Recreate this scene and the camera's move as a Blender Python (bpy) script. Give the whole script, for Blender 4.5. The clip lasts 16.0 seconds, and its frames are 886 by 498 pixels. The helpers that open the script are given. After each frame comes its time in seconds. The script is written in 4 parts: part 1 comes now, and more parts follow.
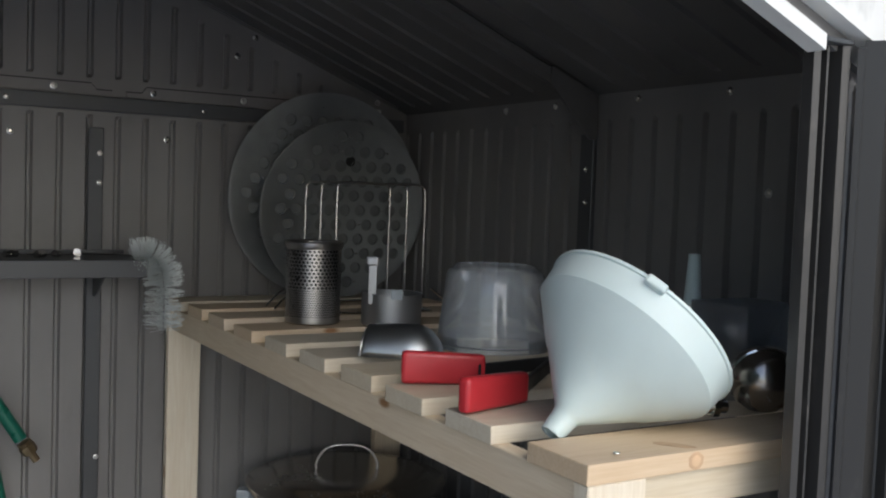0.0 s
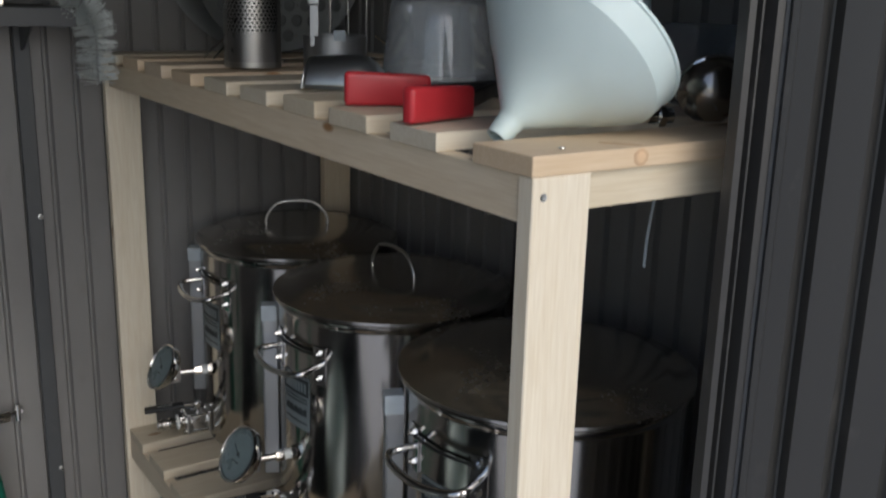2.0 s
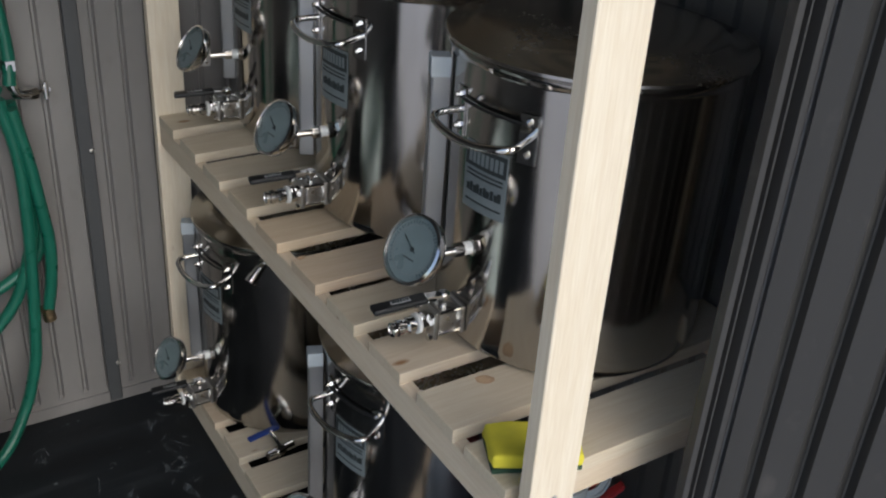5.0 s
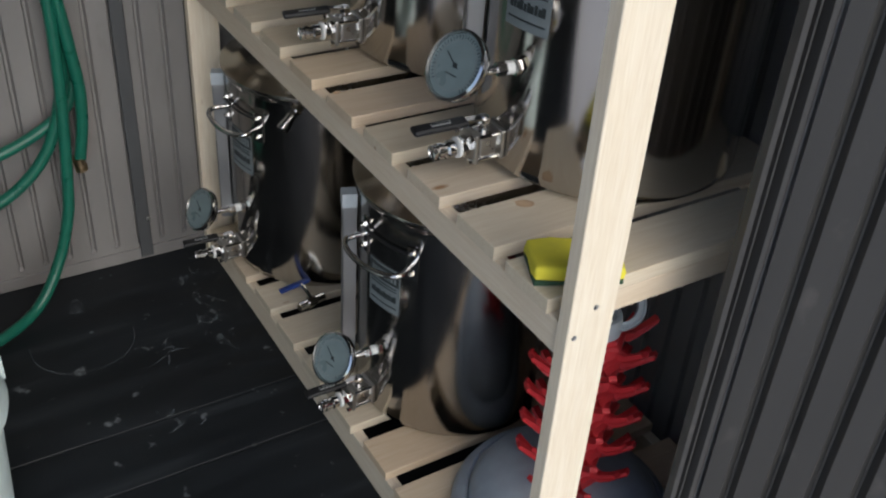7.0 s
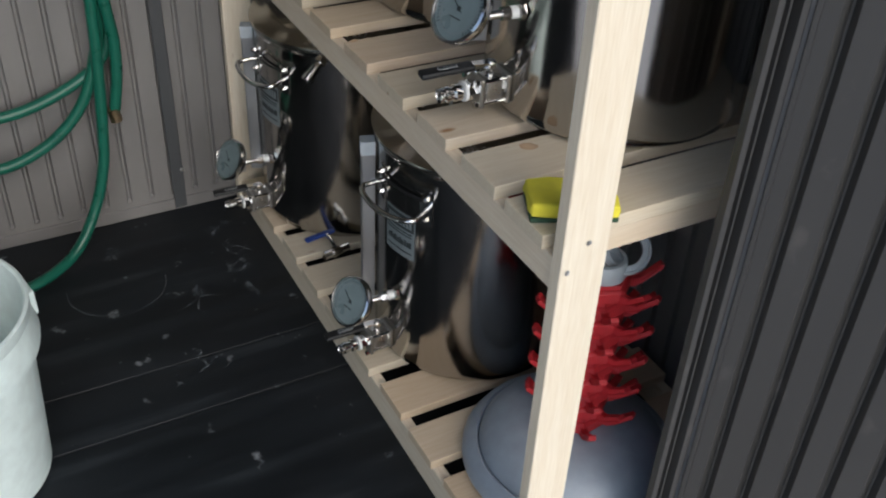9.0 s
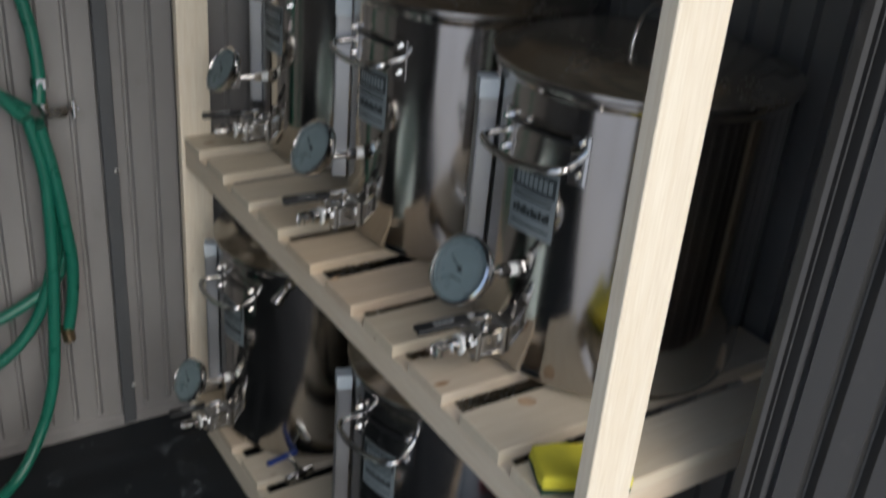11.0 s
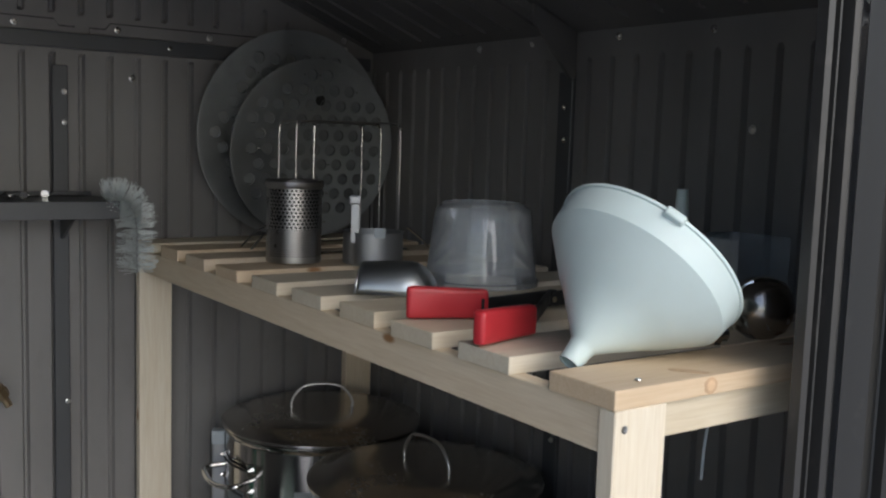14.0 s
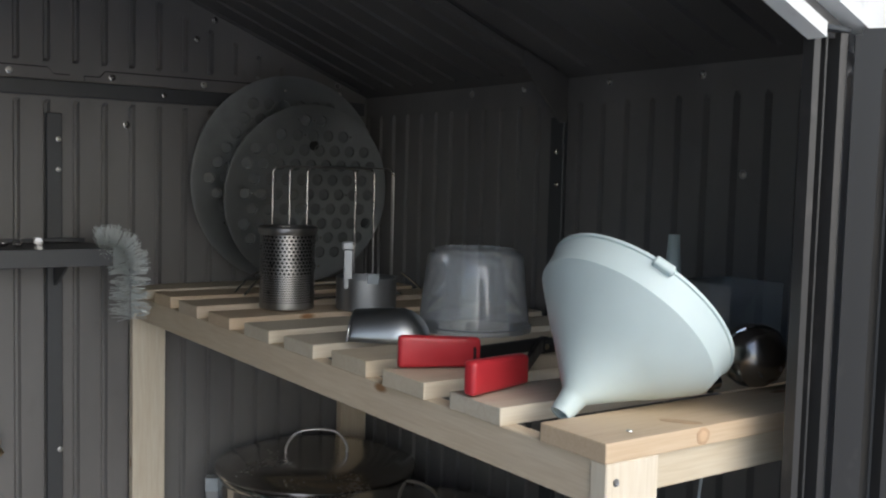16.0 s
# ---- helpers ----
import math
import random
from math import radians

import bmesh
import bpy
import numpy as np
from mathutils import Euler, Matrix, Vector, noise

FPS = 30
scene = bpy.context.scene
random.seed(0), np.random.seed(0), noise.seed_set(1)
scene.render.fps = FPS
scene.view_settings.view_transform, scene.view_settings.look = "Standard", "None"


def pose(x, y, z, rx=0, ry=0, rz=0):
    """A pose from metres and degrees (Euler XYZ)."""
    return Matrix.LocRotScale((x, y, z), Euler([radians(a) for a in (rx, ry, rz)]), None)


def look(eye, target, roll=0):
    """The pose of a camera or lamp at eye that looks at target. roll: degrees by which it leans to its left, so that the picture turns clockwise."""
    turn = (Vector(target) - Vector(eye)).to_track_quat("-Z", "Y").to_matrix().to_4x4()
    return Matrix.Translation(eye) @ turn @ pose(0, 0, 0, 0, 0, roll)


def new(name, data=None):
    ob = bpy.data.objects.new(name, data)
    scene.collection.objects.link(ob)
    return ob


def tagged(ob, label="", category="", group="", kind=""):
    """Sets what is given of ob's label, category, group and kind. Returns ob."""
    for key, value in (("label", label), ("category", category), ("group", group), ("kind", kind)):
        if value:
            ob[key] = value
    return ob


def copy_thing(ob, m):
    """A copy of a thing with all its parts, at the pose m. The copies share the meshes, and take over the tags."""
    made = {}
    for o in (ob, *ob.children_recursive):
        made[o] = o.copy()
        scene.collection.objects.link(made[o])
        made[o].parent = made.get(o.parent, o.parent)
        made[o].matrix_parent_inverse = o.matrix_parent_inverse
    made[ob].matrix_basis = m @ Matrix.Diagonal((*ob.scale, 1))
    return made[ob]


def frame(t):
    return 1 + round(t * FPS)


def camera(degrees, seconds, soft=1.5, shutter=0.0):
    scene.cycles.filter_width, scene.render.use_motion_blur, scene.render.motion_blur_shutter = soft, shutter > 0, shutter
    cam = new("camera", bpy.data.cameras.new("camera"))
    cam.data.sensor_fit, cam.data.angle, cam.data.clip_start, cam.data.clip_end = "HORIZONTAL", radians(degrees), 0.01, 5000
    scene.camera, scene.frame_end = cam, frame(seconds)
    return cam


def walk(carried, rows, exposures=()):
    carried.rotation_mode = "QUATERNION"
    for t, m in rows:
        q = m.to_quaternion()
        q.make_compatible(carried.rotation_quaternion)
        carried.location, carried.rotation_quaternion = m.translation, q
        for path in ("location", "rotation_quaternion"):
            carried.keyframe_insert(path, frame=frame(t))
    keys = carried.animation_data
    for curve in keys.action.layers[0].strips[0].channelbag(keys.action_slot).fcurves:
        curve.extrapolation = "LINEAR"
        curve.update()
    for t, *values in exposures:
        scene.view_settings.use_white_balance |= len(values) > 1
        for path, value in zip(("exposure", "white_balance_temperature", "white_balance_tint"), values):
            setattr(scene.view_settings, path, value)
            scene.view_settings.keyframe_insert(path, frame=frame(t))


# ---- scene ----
cam = camera(48.5, 16.0, soft=2.1, shutter=0.4)
PATH = [
    (0, (-0.543, -0.653, 1.752), (0.477, 1.064, 1.644), 2.1),
    (0.5, (-0.543, -0.65, 1.751), (0.501, 1.05, 1.615), 2.3),
    (1, (-0.532, -0.651, 1.737), (0.548, 1.023, 1.558), 2.3),
    (1.5, (-0.53, -0.66, 1.701), (0.559, 0.98, 1.351), 1.4),
    (2, (-0.53, -0.651, 1.661), (0.549, 0.953, 1.15), 1.5),
    (2.5, (-0.544, -0.643, 1.637), (0.514, 0.948, 1.047), 2.2),
    (3, (-0.552, -0.625, 1.602), (0.47, 0.932, 0.871), 2.4),
    (5.5, (-0.576, -0.636, 1.502), (0.399, 0.806, 0.517), 4.3),
    (6, (-0.609, -0.646, 1.473), (0.377, 0.769, 0.459), 5.3),
    (6.5, (-0.623, -0.648, 1.448), (0.333, 0.742, 0.374), 4.9),
    (7, (-0.616, -0.661, 1.423), (0.292, 0.72, 0.296), 4.3),
    (7.5, (-0.592, -0.733, 1.426), (0.274, 0.648, 0.267), 2.8),
    (8, (-0.573, -0.812, 1.415), (0.227, 0.596, 0.241), 3.1),
    (10.5, (-0.631, -0.601, 1.435), (0.248, 0.763, 0.267), 4.9),
    (11, (-0.631, -0.597, 1.505), (0.379, 0.874, 0.601), 5.1),
    (11.5, (-0.623, -0.596, 1.542), (0.408, 0.917, 0.737), 5.6),
    (12, (-0.615, -0.599, 1.582), (0.476, 0.915, 0.863), 5.9),
    (12.5, (-0.628, -0.612, 1.622), (0.505, 0.939, 1.061), 5.1),
    (13, (-0.632, -0.613, 1.673), (0.522, 0.968, 1.257), 4.4),
    (13.5, (-0.627, -0.611, 1.719), (0.533, 0.995, 1.446), 3.3),
    (14, (-0.623, -0.614, 1.741), (0.515, 1.016, 1.523), 1.9),
    (14.5, (-0.633, -0.616, 1.751), (0.464, 1.049, 1.591), 2.2),
    (15, (-0.633, -0.609, 1.752), (0.435, 1.074, 1.588), 2.0),
    (15.5, (-0.625, -0.617, 1.758), (0.485, 1.041, 1.622), 1.7),
    (16, (-0.615, -0.617, 1.755), (0.528, 1.018, 1.612), 1.5),
]
EXPOSURES = [(0, 0.41), (0.5, 0.34), (1.0, 0.29), (1.5, 0.02), (2.0, 0.09), (2.5, 0.35), (3.0, 0.41), (5.5, 0.36), (6.0, 0.37), (8.0, 0.43), (10.5, 0.42), (11.5, 0.37), (12.5, 0.38), (13.0, 0.40), (14.0, 0.38), (15.0, 0.47), (16.0, 0.47)]
walk(cam, [(t, look(eye, target, roll)) for t, eye, target, roll in PATH], exposures=EXPOSURES)

# world: bright overcast day outside the open shed door
world = bpy.data.worlds.new("sky")
scene.world = world
world.use_nodes = True
wn = world.node_tree.nodes
sky = wn.new("ShaderNodeTexSky")
sky.sky_type, sky.sun_disc = "NISHITA", False
sky.sun_elevation, sky.sun_rotation = radians(40), radians(180)
sky.air_density, sky.dust_density, sky.ozone_density = 1.0, 2.0, 1.0
wn["Background"].inputs["Strength"].default_value = 0.15
world.node_tree.links.new(sky.outputs[0], wn["Background"].inputs["Color"])
sun_data = bpy.data.lights.new("sun", "SUN")
sun_data.energy, sun_data.angle, sun_data.color = 1.33, radians(70), (0.935, 0.965, 1.0)
sun = new("sun", sun_data)
sun.matrix_world = look((0.0, -4.0, 1.8), (0, 0, 0.6))

# ---------------------------------------------------------------- materials


def nodes_of(name):
    m = bpy.data.materials.new(name)
    m.use_nodes = True
    t = m.node_tree
    return m, t, t.nodes["Principled BSDF"]


def ramp(t, fac, stops):
    r = t.nodes.new("ShaderNodeValToRGB")
    while len(r.color_ramp.elements) < len(stops):
        r.color_ramp.elements.new(0.5)
    for e, (pos, col) in zip(r.color_ramp.elements, stops):
        e.position, e.color = pos, (*col, 1)
    t.links.new(fac, r.inputs[0])
    return r.outputs[0]


def noise_tex(t, scale, stretch=(1, 1, 1), detail=4.0, seed=False, where="Object"):
    co = t.nodes.new("ShaderNodeTexCoord")
    mp = t.nodes.new("ShaderNodeMapping")
    mp.inputs["Scale"].default_value = stretch
    t.links.new(co.outputs[where], mp.inputs["Vector"])
    if seed:
        oi = t.nodes.new("ShaderNodeObjectInfo")
        mul = t.nodes.new("ShaderNodeMath")
        mul.operation = "MULTIPLY"
        mul.inputs[1].default_value = 37.0
        t.links.new(oi.outputs["Random"], mul.inputs[0])
        t.links.new(mul.outputs[0], mp.inputs["Location"])
    n = t.nodes.new("ShaderNodeTexNoise")
    n.inputs["Scale"].default_value = scale
    n.inputs["Detail"].default_value = detail
    t.links.new(mp.outputs[0], n.inputs["Vector"])
    return n.outputs["Fac"]


def mix(t, fac, a, b, mode="MIX"):
    m = t.nodes.new("ShaderNodeMix")
    m.data_type, m.blend_type = "RGBA", mode
    for sock, v in ((m.inputs[0], fac), (m.inputs[6], a), (m.inputs[7], b)):
        if isinstance(v, (int, float)):
            sock.default_value = v
        elif isinstance(v, tuple):
            sock.default_value = (*v, 1)
        else:
            t.links.new(v, sock)
    return m.outputs[2]


def bump(t, b, fac, strength=0.2, dist=0.001):
    n = t.nodes.new("ShaderNodeBump")
    n.inputs["Strength"].default_value = strength
    n.inputs["Distance"].default_value = dist
    t.links.new(fac, n.inputs["Height"])
    t.links.new(n.outputs[0], b.inputs["Normal"])


def painted(name, base, rough=0.45, vary=0.18, grime=(0.12, 0.11, 0.1), metal=0.0, scale=6.0, stretch=(1, 1, 0.4)):
    """Painted or plastic surface with faint large stains and fine speckle."""
    m, t, b = nodes_of(name)
    big = noise_tex(t, scale, stretch, 5)
    fine = noise_tex(t, 220.0, (1, 1, 1), 2)
    lo = tuple(c * (1 - vary) for c in base)
    hi = tuple(min(1, c * (1 + vary)) for c in base)
    col = ramp(t, big, [(0.3, lo), (0.7, hi)])
    spots = ramp(t, noise_tex(t, 28.0, (1, 1, 0.6), 6), [(0.62, (0, 0, 0)), (0.78, (1, 1, 1))])
    bw = t.nodes.new("ShaderNodeMath")
    bw.operation = "MULTIPLY"
    bw.inputs[1].default_value = 0.35
    t.links.new(spots, bw.inputs[0])
    t.links.new(mix(t, bw.outputs[0], col, grime), b.inputs["Base Color"])
    t.links.new(ramp(t, big, [(0.2, (rough - 0.1,) * 3), (0.8, (rough + 0.12,) * 3)]), b.inputs["Roughness"])
    b.inputs["Metallic"].default_value = metal
    bump(t, b, fine, 0.08, 0.0005)
    return m


def steel(name, base=(0.62, 0.61, 0.59), rough=0.14, brushed=(1, 1, 1), fine=60.0):
    m, t, b = nodes_of(name)
    n = noise_tex(t, fine, brushed, 4)
    smear = noise_tex(t, 7.0, (1, 1, 0.5), 4)
    b.inputs["Metallic"].default_value = 1.0
    t.links.new(ramp(t, smear, [(0.3, tuple(c * 0.86 for c in base)), (0.7, base)]), b.inputs["Base Color"])
    add = mix(t, 0.5, ramp(t, n, [(0.2, (rough * 0.6,) * 3), (0.8, (rough * 1.6,) * 3)]), ramp(t, smear, [(0.35, (rough * 0.7,) * 3), (0.75, (rough * 1.9,) * 3)]))
    t.links.new(add, b.inputs["Roughness"])
    bump(t, b, n, 0.04, 0.0004)
    return m


def pine(name, grain=(0.5, 0.5, 9), pale=1.0, cool=0.99):
    """Planed pine: long grain, growth bands, a few knots, tint by piece."""
    m, t, b = nodes_of(name)
    co = t.nodes.new("ShaderNodeTexCoord")
    oi = t.nodes.new("ShaderNodeObjectInfo")
    off = t.nodes.new("ShaderNodeVectorMath")
    off.operation = "MULTIPLY_ADD"
    off.inputs[1].default_value = (3.1, 7.7, 5.3)
    cmb = t.nodes.new("ShaderNodeCombineXYZ")
    for k in range(3):
        t.links.new(oi.outputs["Random"], cmb.inputs[k])
    t.links.new(cmb.outputs[0], off.inputs[0])
    t.links.new(co.outputs["Object"], off.inputs[2])
    mp = t.nodes.new("ShaderNodeMapping")
    mp.inputs["Scale"].default_value = grain
    t.links.new(off.outputs[0], mp.inputs["Vector"])
    wob = t.nodes.new("ShaderNodeTexNoise")
    wob.inputs["Scale"].default_value = 6.0
    wob.inputs["Detail"].default_value = 3
    t.links.new(mp.outputs[0], wob.inputs["Vector"])
    fine = t.nodes.new("ShaderNodeTexNoise")
    fine.inputs["Scale"].default_value = 45.0
    fine.inputs["Detail"].default_value = 5
    t.links.new(mp.outputs[0], fine.inputs["Vector"])
    vor = t.nodes.new("ShaderNodeTexVoronoi")
    vor.inputs["Scale"].default_value = 7.5
    km = t.nodes.new("ShaderNodeMapping")
    km.inputs["Scale"].default_value = tuple(0.62 if g < 1 else 1.6 for g in grain)
    t.links.new(off.outputs[0], km.inputs["Vector"])
    t.links.new(km.outputs[0], vor.inputs["Vector"])
    bands = ramp(t, wob.outputs["Fac"], [(0.25, (0.64, 0.57, 0.44)), (0.42, (0.70, 0.64, 0.515)), (0.5, (0.66, 0.585, 0.45)), (0.62, (0.72, 0.665, 0.54)), (0.8, (0.68, 0.61, 0.475))])
    streak = mix(t, 0.35, bands, ramp(t, fine.outputs["Fac"], [(0.3, (0.58, 0.49, 0.37)), (0.7, (0.77, 0.71, 0.60))]))
    knots = ramp(t, vor.outputs["Distance"], [(0.045, (1, 1, 1)), (0.085, (0, 0, 0))])
    kn = mix(t, knots, streak, (0.34, 0.19, 0.09))
    tint = ramp(t, oi.outputs["Random"], [(0.0, (0.95, 0.84, 0.76)), (0.25, (1, 1, 1)), (0.7, (0.97, 0.94, 0.89)), (1.0, (0.98, 0.84, 0.72))])
    t.links.new(mix(t, 1.0, mix(t, 1.0, kn, tint, "MULTIPLY"), (pale, pale * (1 + (cool - 1) * 0.3), pale * cool), "MULTIPLY"), b.inputs["Base Color"])
    b.inputs["Roughness"].default_value = 0.62
    bump(t, b, fine.outputs["Fac"], 0.25, 0.0006)
    return m


def plain(name, base, rough=0.5, metal=0.0, spread=0.08, trans=0.0, ior=1.45, sub=0.0):
    m, t, b = nodes_of(name)
    n = noise_tex(t, 35.0, (1, 1, 1), 4)
    t.links.new(ramp(t, n, [(0.3, tuple(c * (1 - spread) for c in base)), (0.7, tuple(min(1, c * (1 + spread)) for c in base))]), b.inputs["Base Color"])
    t.links.new(ramp(t, n, [(0.3, (rough * 0.85,) * 3), (0.7, (min(1, rough * 1.2),) * 3)]), b.inputs["Roughness"])
    b.inputs["Metallic"].default_value = metal
    b.inputs["Transmission Weight"].default_value = trans
    b.inputs["IOR"].default_value = ior
    b.inputs["Subsurface Weight"].default_value = sub
    b.inputs["Subsurface Radius"].default_value = (0.02, 0.02, 0.02)
    return m


def clear_plastic():
    """Cloudy clear plastic: mostly see-through, thin haze, glossy skin."""
    m, t, b = nodes_of("cloudy_clear_plastic")
    t.nodes.remove(b)
    haze, clear, gloss = (t.nodes.new("ShaderNodeBsdf" + k) for k in ("Diffuse", "Transparent", "Glossy"))
    clear.inputs["Color"].default_value = (0.93, 0.95, 0.96, 1)
    n = noise_tex(t, 25.0, (1, 1, 0.3), 4)
    t.links.new(ramp(t, n, [(0.3, (0.54, 0.57, 0.59)), (0.7, (0.60, 0.63, 0.66))]), haze.inputs["Color"])
    t.links.new(ramp(t, n, [(0.3, (0.05,) * 3), (0.75, (0.13,) * 3)]), gloss.inputs["Roughness"])
    fr = t.nodes.new("ShaderNodeFresnel")
    fr.inputs["IOR"].default_value = 1.55
    inner, outer = t.nodes.new("ShaderNodeMixShader"), t.nodes.new("ShaderNodeMixShader")
    inner.inputs[0].default_value = 0.29
    t.links.new(clear.outputs[0], inner.inputs[1])
    t.links.new(haze.outputs[0], inner.inputs[2])
    t.links.new(fr.outputs[0], outer.inputs[0])
    t.links.new(inner.outputs[0], outer.inputs[1])
    t.links.new(gloss.outputs[0], outer.inputs[2])
    t.links.new(outer.outputs[0], t.nodes["Material Output"].inputs[0])
    return m


def floor_material():
    """Black rubber mat: scuffs, dried splashes and faint dust."""
    m, t, b = nodes_of("black_rubber")
    scuff = noise_tex(t, 9.0, (0.25, 2.2, 1), 7)
    dust = noise_tex(t, 3.0, (1, 1, 1), 5)
    splash = noise_tex(t, 17.0, (1, 1, 1), 8)
    col = ramp(t, scuff, [(0.35, (0.005, 0.007, 0.009)), (0.58, (0.009, 0.012, 0.015)), (0.72, (0.021, 0.026, 0.030))])
    col = mix(t, ramp(t, dust, [(0.45, (0, 0, 0)), (0.95, (0.22, 0.22, 0.22))]), col, (0.05, 0.052, 0.055))
    col = mix(t, ramp(t, splash, [(0.66, (0, 0, 0)), (0.74, (0.6, 0.6, 0.6))]), col, (0.3, 0.33, 0.35))
    t.links.new(col, b.inputs["Base Color"])
    t.links.new(ramp(t, scuff, [(0.3, (0.42,) * 3), (0.8, (0.75,) * 3)]), b.inputs["Roughness"])
    b.inputs["Specular IOR Level"].default_value = 0.28
    bump(t, b, scuff, 0.15, 0.001)
    return m


WALL = painted("grey_painted_steel", (0.171, 0.166, 0.161), 0.5)
FRAMEM = painted("slate_painted_steel", (0.057, 0.061, 0.065), 0.45)
DOORM = painted("anthracite_painted_steel", (0.0335, 0.0328, 0.0314), 0.42, stretch=(1, 1, 0.15))
ROOFM = painted("dark_roof_steel", (0.112, 0.109, 0.104), 0.55)
KNOT = plain("knot_brown", (0.46, 0.31, 0.19), 0.6, spread=0.2)
KNOTIN = plain("knot_heart_brown", (0.52, 0.36, 0.22), 0.6, spread=0.25)
TRIM = painted("white_trim_paint", (0.74, 0.75, 0.73), 0.5, vary=0.05)
# one wood: duller slats and paler posts carry the fall of light in colour
PINE_X = pine("pine_along_x", (0.5, 9, 9), 0.88, 0.96)
PINE_Y = pine("pine_along_y", (9, 0.5, 9))
PINE_Z = pine("pine_along_z", (9, 9, 0.5), 1.03, 1.02)
KETTLE = steel("polished_stainless", (0.51, 0.49, 0.468), 0.13, (1, 1, 0.04), 55.0)
LIDM = steel("lid_stainless", (0.58, 0.555, 0.52), 0.21, (1, 1, 1), 160.0)
CHROME = steel("chrome", (0.72, 0.71, 0.69), 0.09)
CAST = steel("cast_stainless", (0.55, 0.54, 0.52), 0.3, (1, 1, 1), 90.0)
SATIN = steel("satin_aluminium", (0.40, 0.41, 0.42), 0.42, (1, 1, 0.2), 50.0)
SCOOPM = steel("worn_steel", (0.62, 0.65, 0.66), 0.30, (1, 1, 1), 14.0)
ZINC = steel("zinc_screw", (0.6, 0.6, 0.58), 0.25)
BRASS = steel("brass", (0.44, 0.33, 0.20), 0.3)
DIMSTEEL = steel("dim_stainless", (0.40, 0.37, 0.34), 0.2)
PLATE = steel("dull_perforated_plate", (0.38, 0.40, 0.40), 0.5, (1, 1, 1), 30.0)
# darker copy of the plate steel: the shade in the holes is its colour
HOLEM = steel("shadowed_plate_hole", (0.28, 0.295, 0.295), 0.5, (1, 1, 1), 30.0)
MESHM = steel("mesh_stainless", (0.42, 0.41, 0.40), 0.3)
RUBBER = floor_material()
BLACK = plain("black_vinyl", (0.010, 0.011, 0.012), 0.5)
# near-black that puts the shade of gaps and openings into colour
DARKIN = plain("dark_recess_shade", (0.01, 0.01, 0.01), 0.7)
RED = plain("red_vinyl", (0.43, 0.028, 0.036), 0.32)
REDP = plain("red_plastic", (0.50, 0.032, 0.04), 0.4)
GREYP = plain("blue_grey_plastic", (0.27, 0.315, 0.36), 0.4)
LIGHTGREY = plain("light_grey_plastic", (0.42, 0.47, 0.50), 0.45)
MILKY = plain("milky_white_plastic", (0.55, 0.645, 0.635), 0.36, sub=0.6, spread=0.02)
CLEAR = clear_plastic()
HOSE = plain("green_hose", (0.008, 0.105, 0.07), 0.3)
BRISTLE = plain("white_bristle", (0.60, 0.64, 0.63), 0.6)
YELLOW = plain("yellow_foam", (0.68, 0.60, 0.05), 0.9)
SCRUB = plain("green_scourer", (0.03, 0.07, 0.04), 0.95)
BLUE = plain("blue_vinyl", (0.02, 0.05, 0.22), 0.45)
DIALM = plain("dial_face", (0.15, 0.20, 0.21), 0.3)
GLASS = plain("dial_glass", (0.95, 0.97, 0.97), 0.03, trans=1.0, ior=1.45, spread=0.0)
STICKER = plain("frosted_label", (0.17, 0.20, 0.21), 0.35)
INK = plain("label_ink", (0.022, 0.03, 0.032), 0.5)
PAPER = plain("pale_print", (0.5, 0.52, 0.52), 0.5)
BUCKETM = plain("white_bucket_plastic", (0.62, 0.72, 0.70), 0.42, sub=0.1)
PAVING = painted("concrete_paving", (0.66, 0.65, 0.63), 0.85, scale=2.0, vary=0.1)

# ---------------------------------------------------------------- mesh tools


def part(name, bm, mat, parent=None, label="", smooth=False, m=None):
    if m is not None:
        bm.transform(m)
    me = bpy.data.meshes.new(name)
    bm.to_mesh(me)
    bm.free()
    me.materials.append(mat)
    if smooth:
        me.shade_smooth()
        me.set_sharp_from_angle(angle=radians(38))
    ob = new(name, me)
    ob.parent = parent
    if label:
        ob["label"] = label
    return ob


def thing(name, label, category, group="", at=(0, 0, 0), rz=0):
    ob = new(name)
    ob.empty_display_size = 0.05
    ob.matrix_world = pose(*at, 0, 0, rz)
    return tagged(ob, label, category, group)


def box(x0, x1, y0, y1, z0, z1, bevel=0.0, seg=2):
    bm = bmesh.new()
    m = Matrix.Translation(((x0 + x1) / 2, (y0 + y1) / 2, (z0 + z1) / 2)) @ Matrix.Diagonal((x1 - x0, y1 - y0, z1 - z0, 1))
    bmesh.ops.create_cube(bm, size=1, matrix=m)
    if bevel:
        bmesh.ops.bevel(bm, geom=bm.edges[:], offset=bevel, segments=seg, affect="EDGES", profile=0.6)
    return bm


def join(*bms):
    out = bms[0]
    for b in bms[1:]:
        me = bpy.data.meshes.new("tmp")
        b.to_mesh(me)
        b.free()
        out.from_mesh(me)
        bpy.data.meshes.remove(me)
    return out


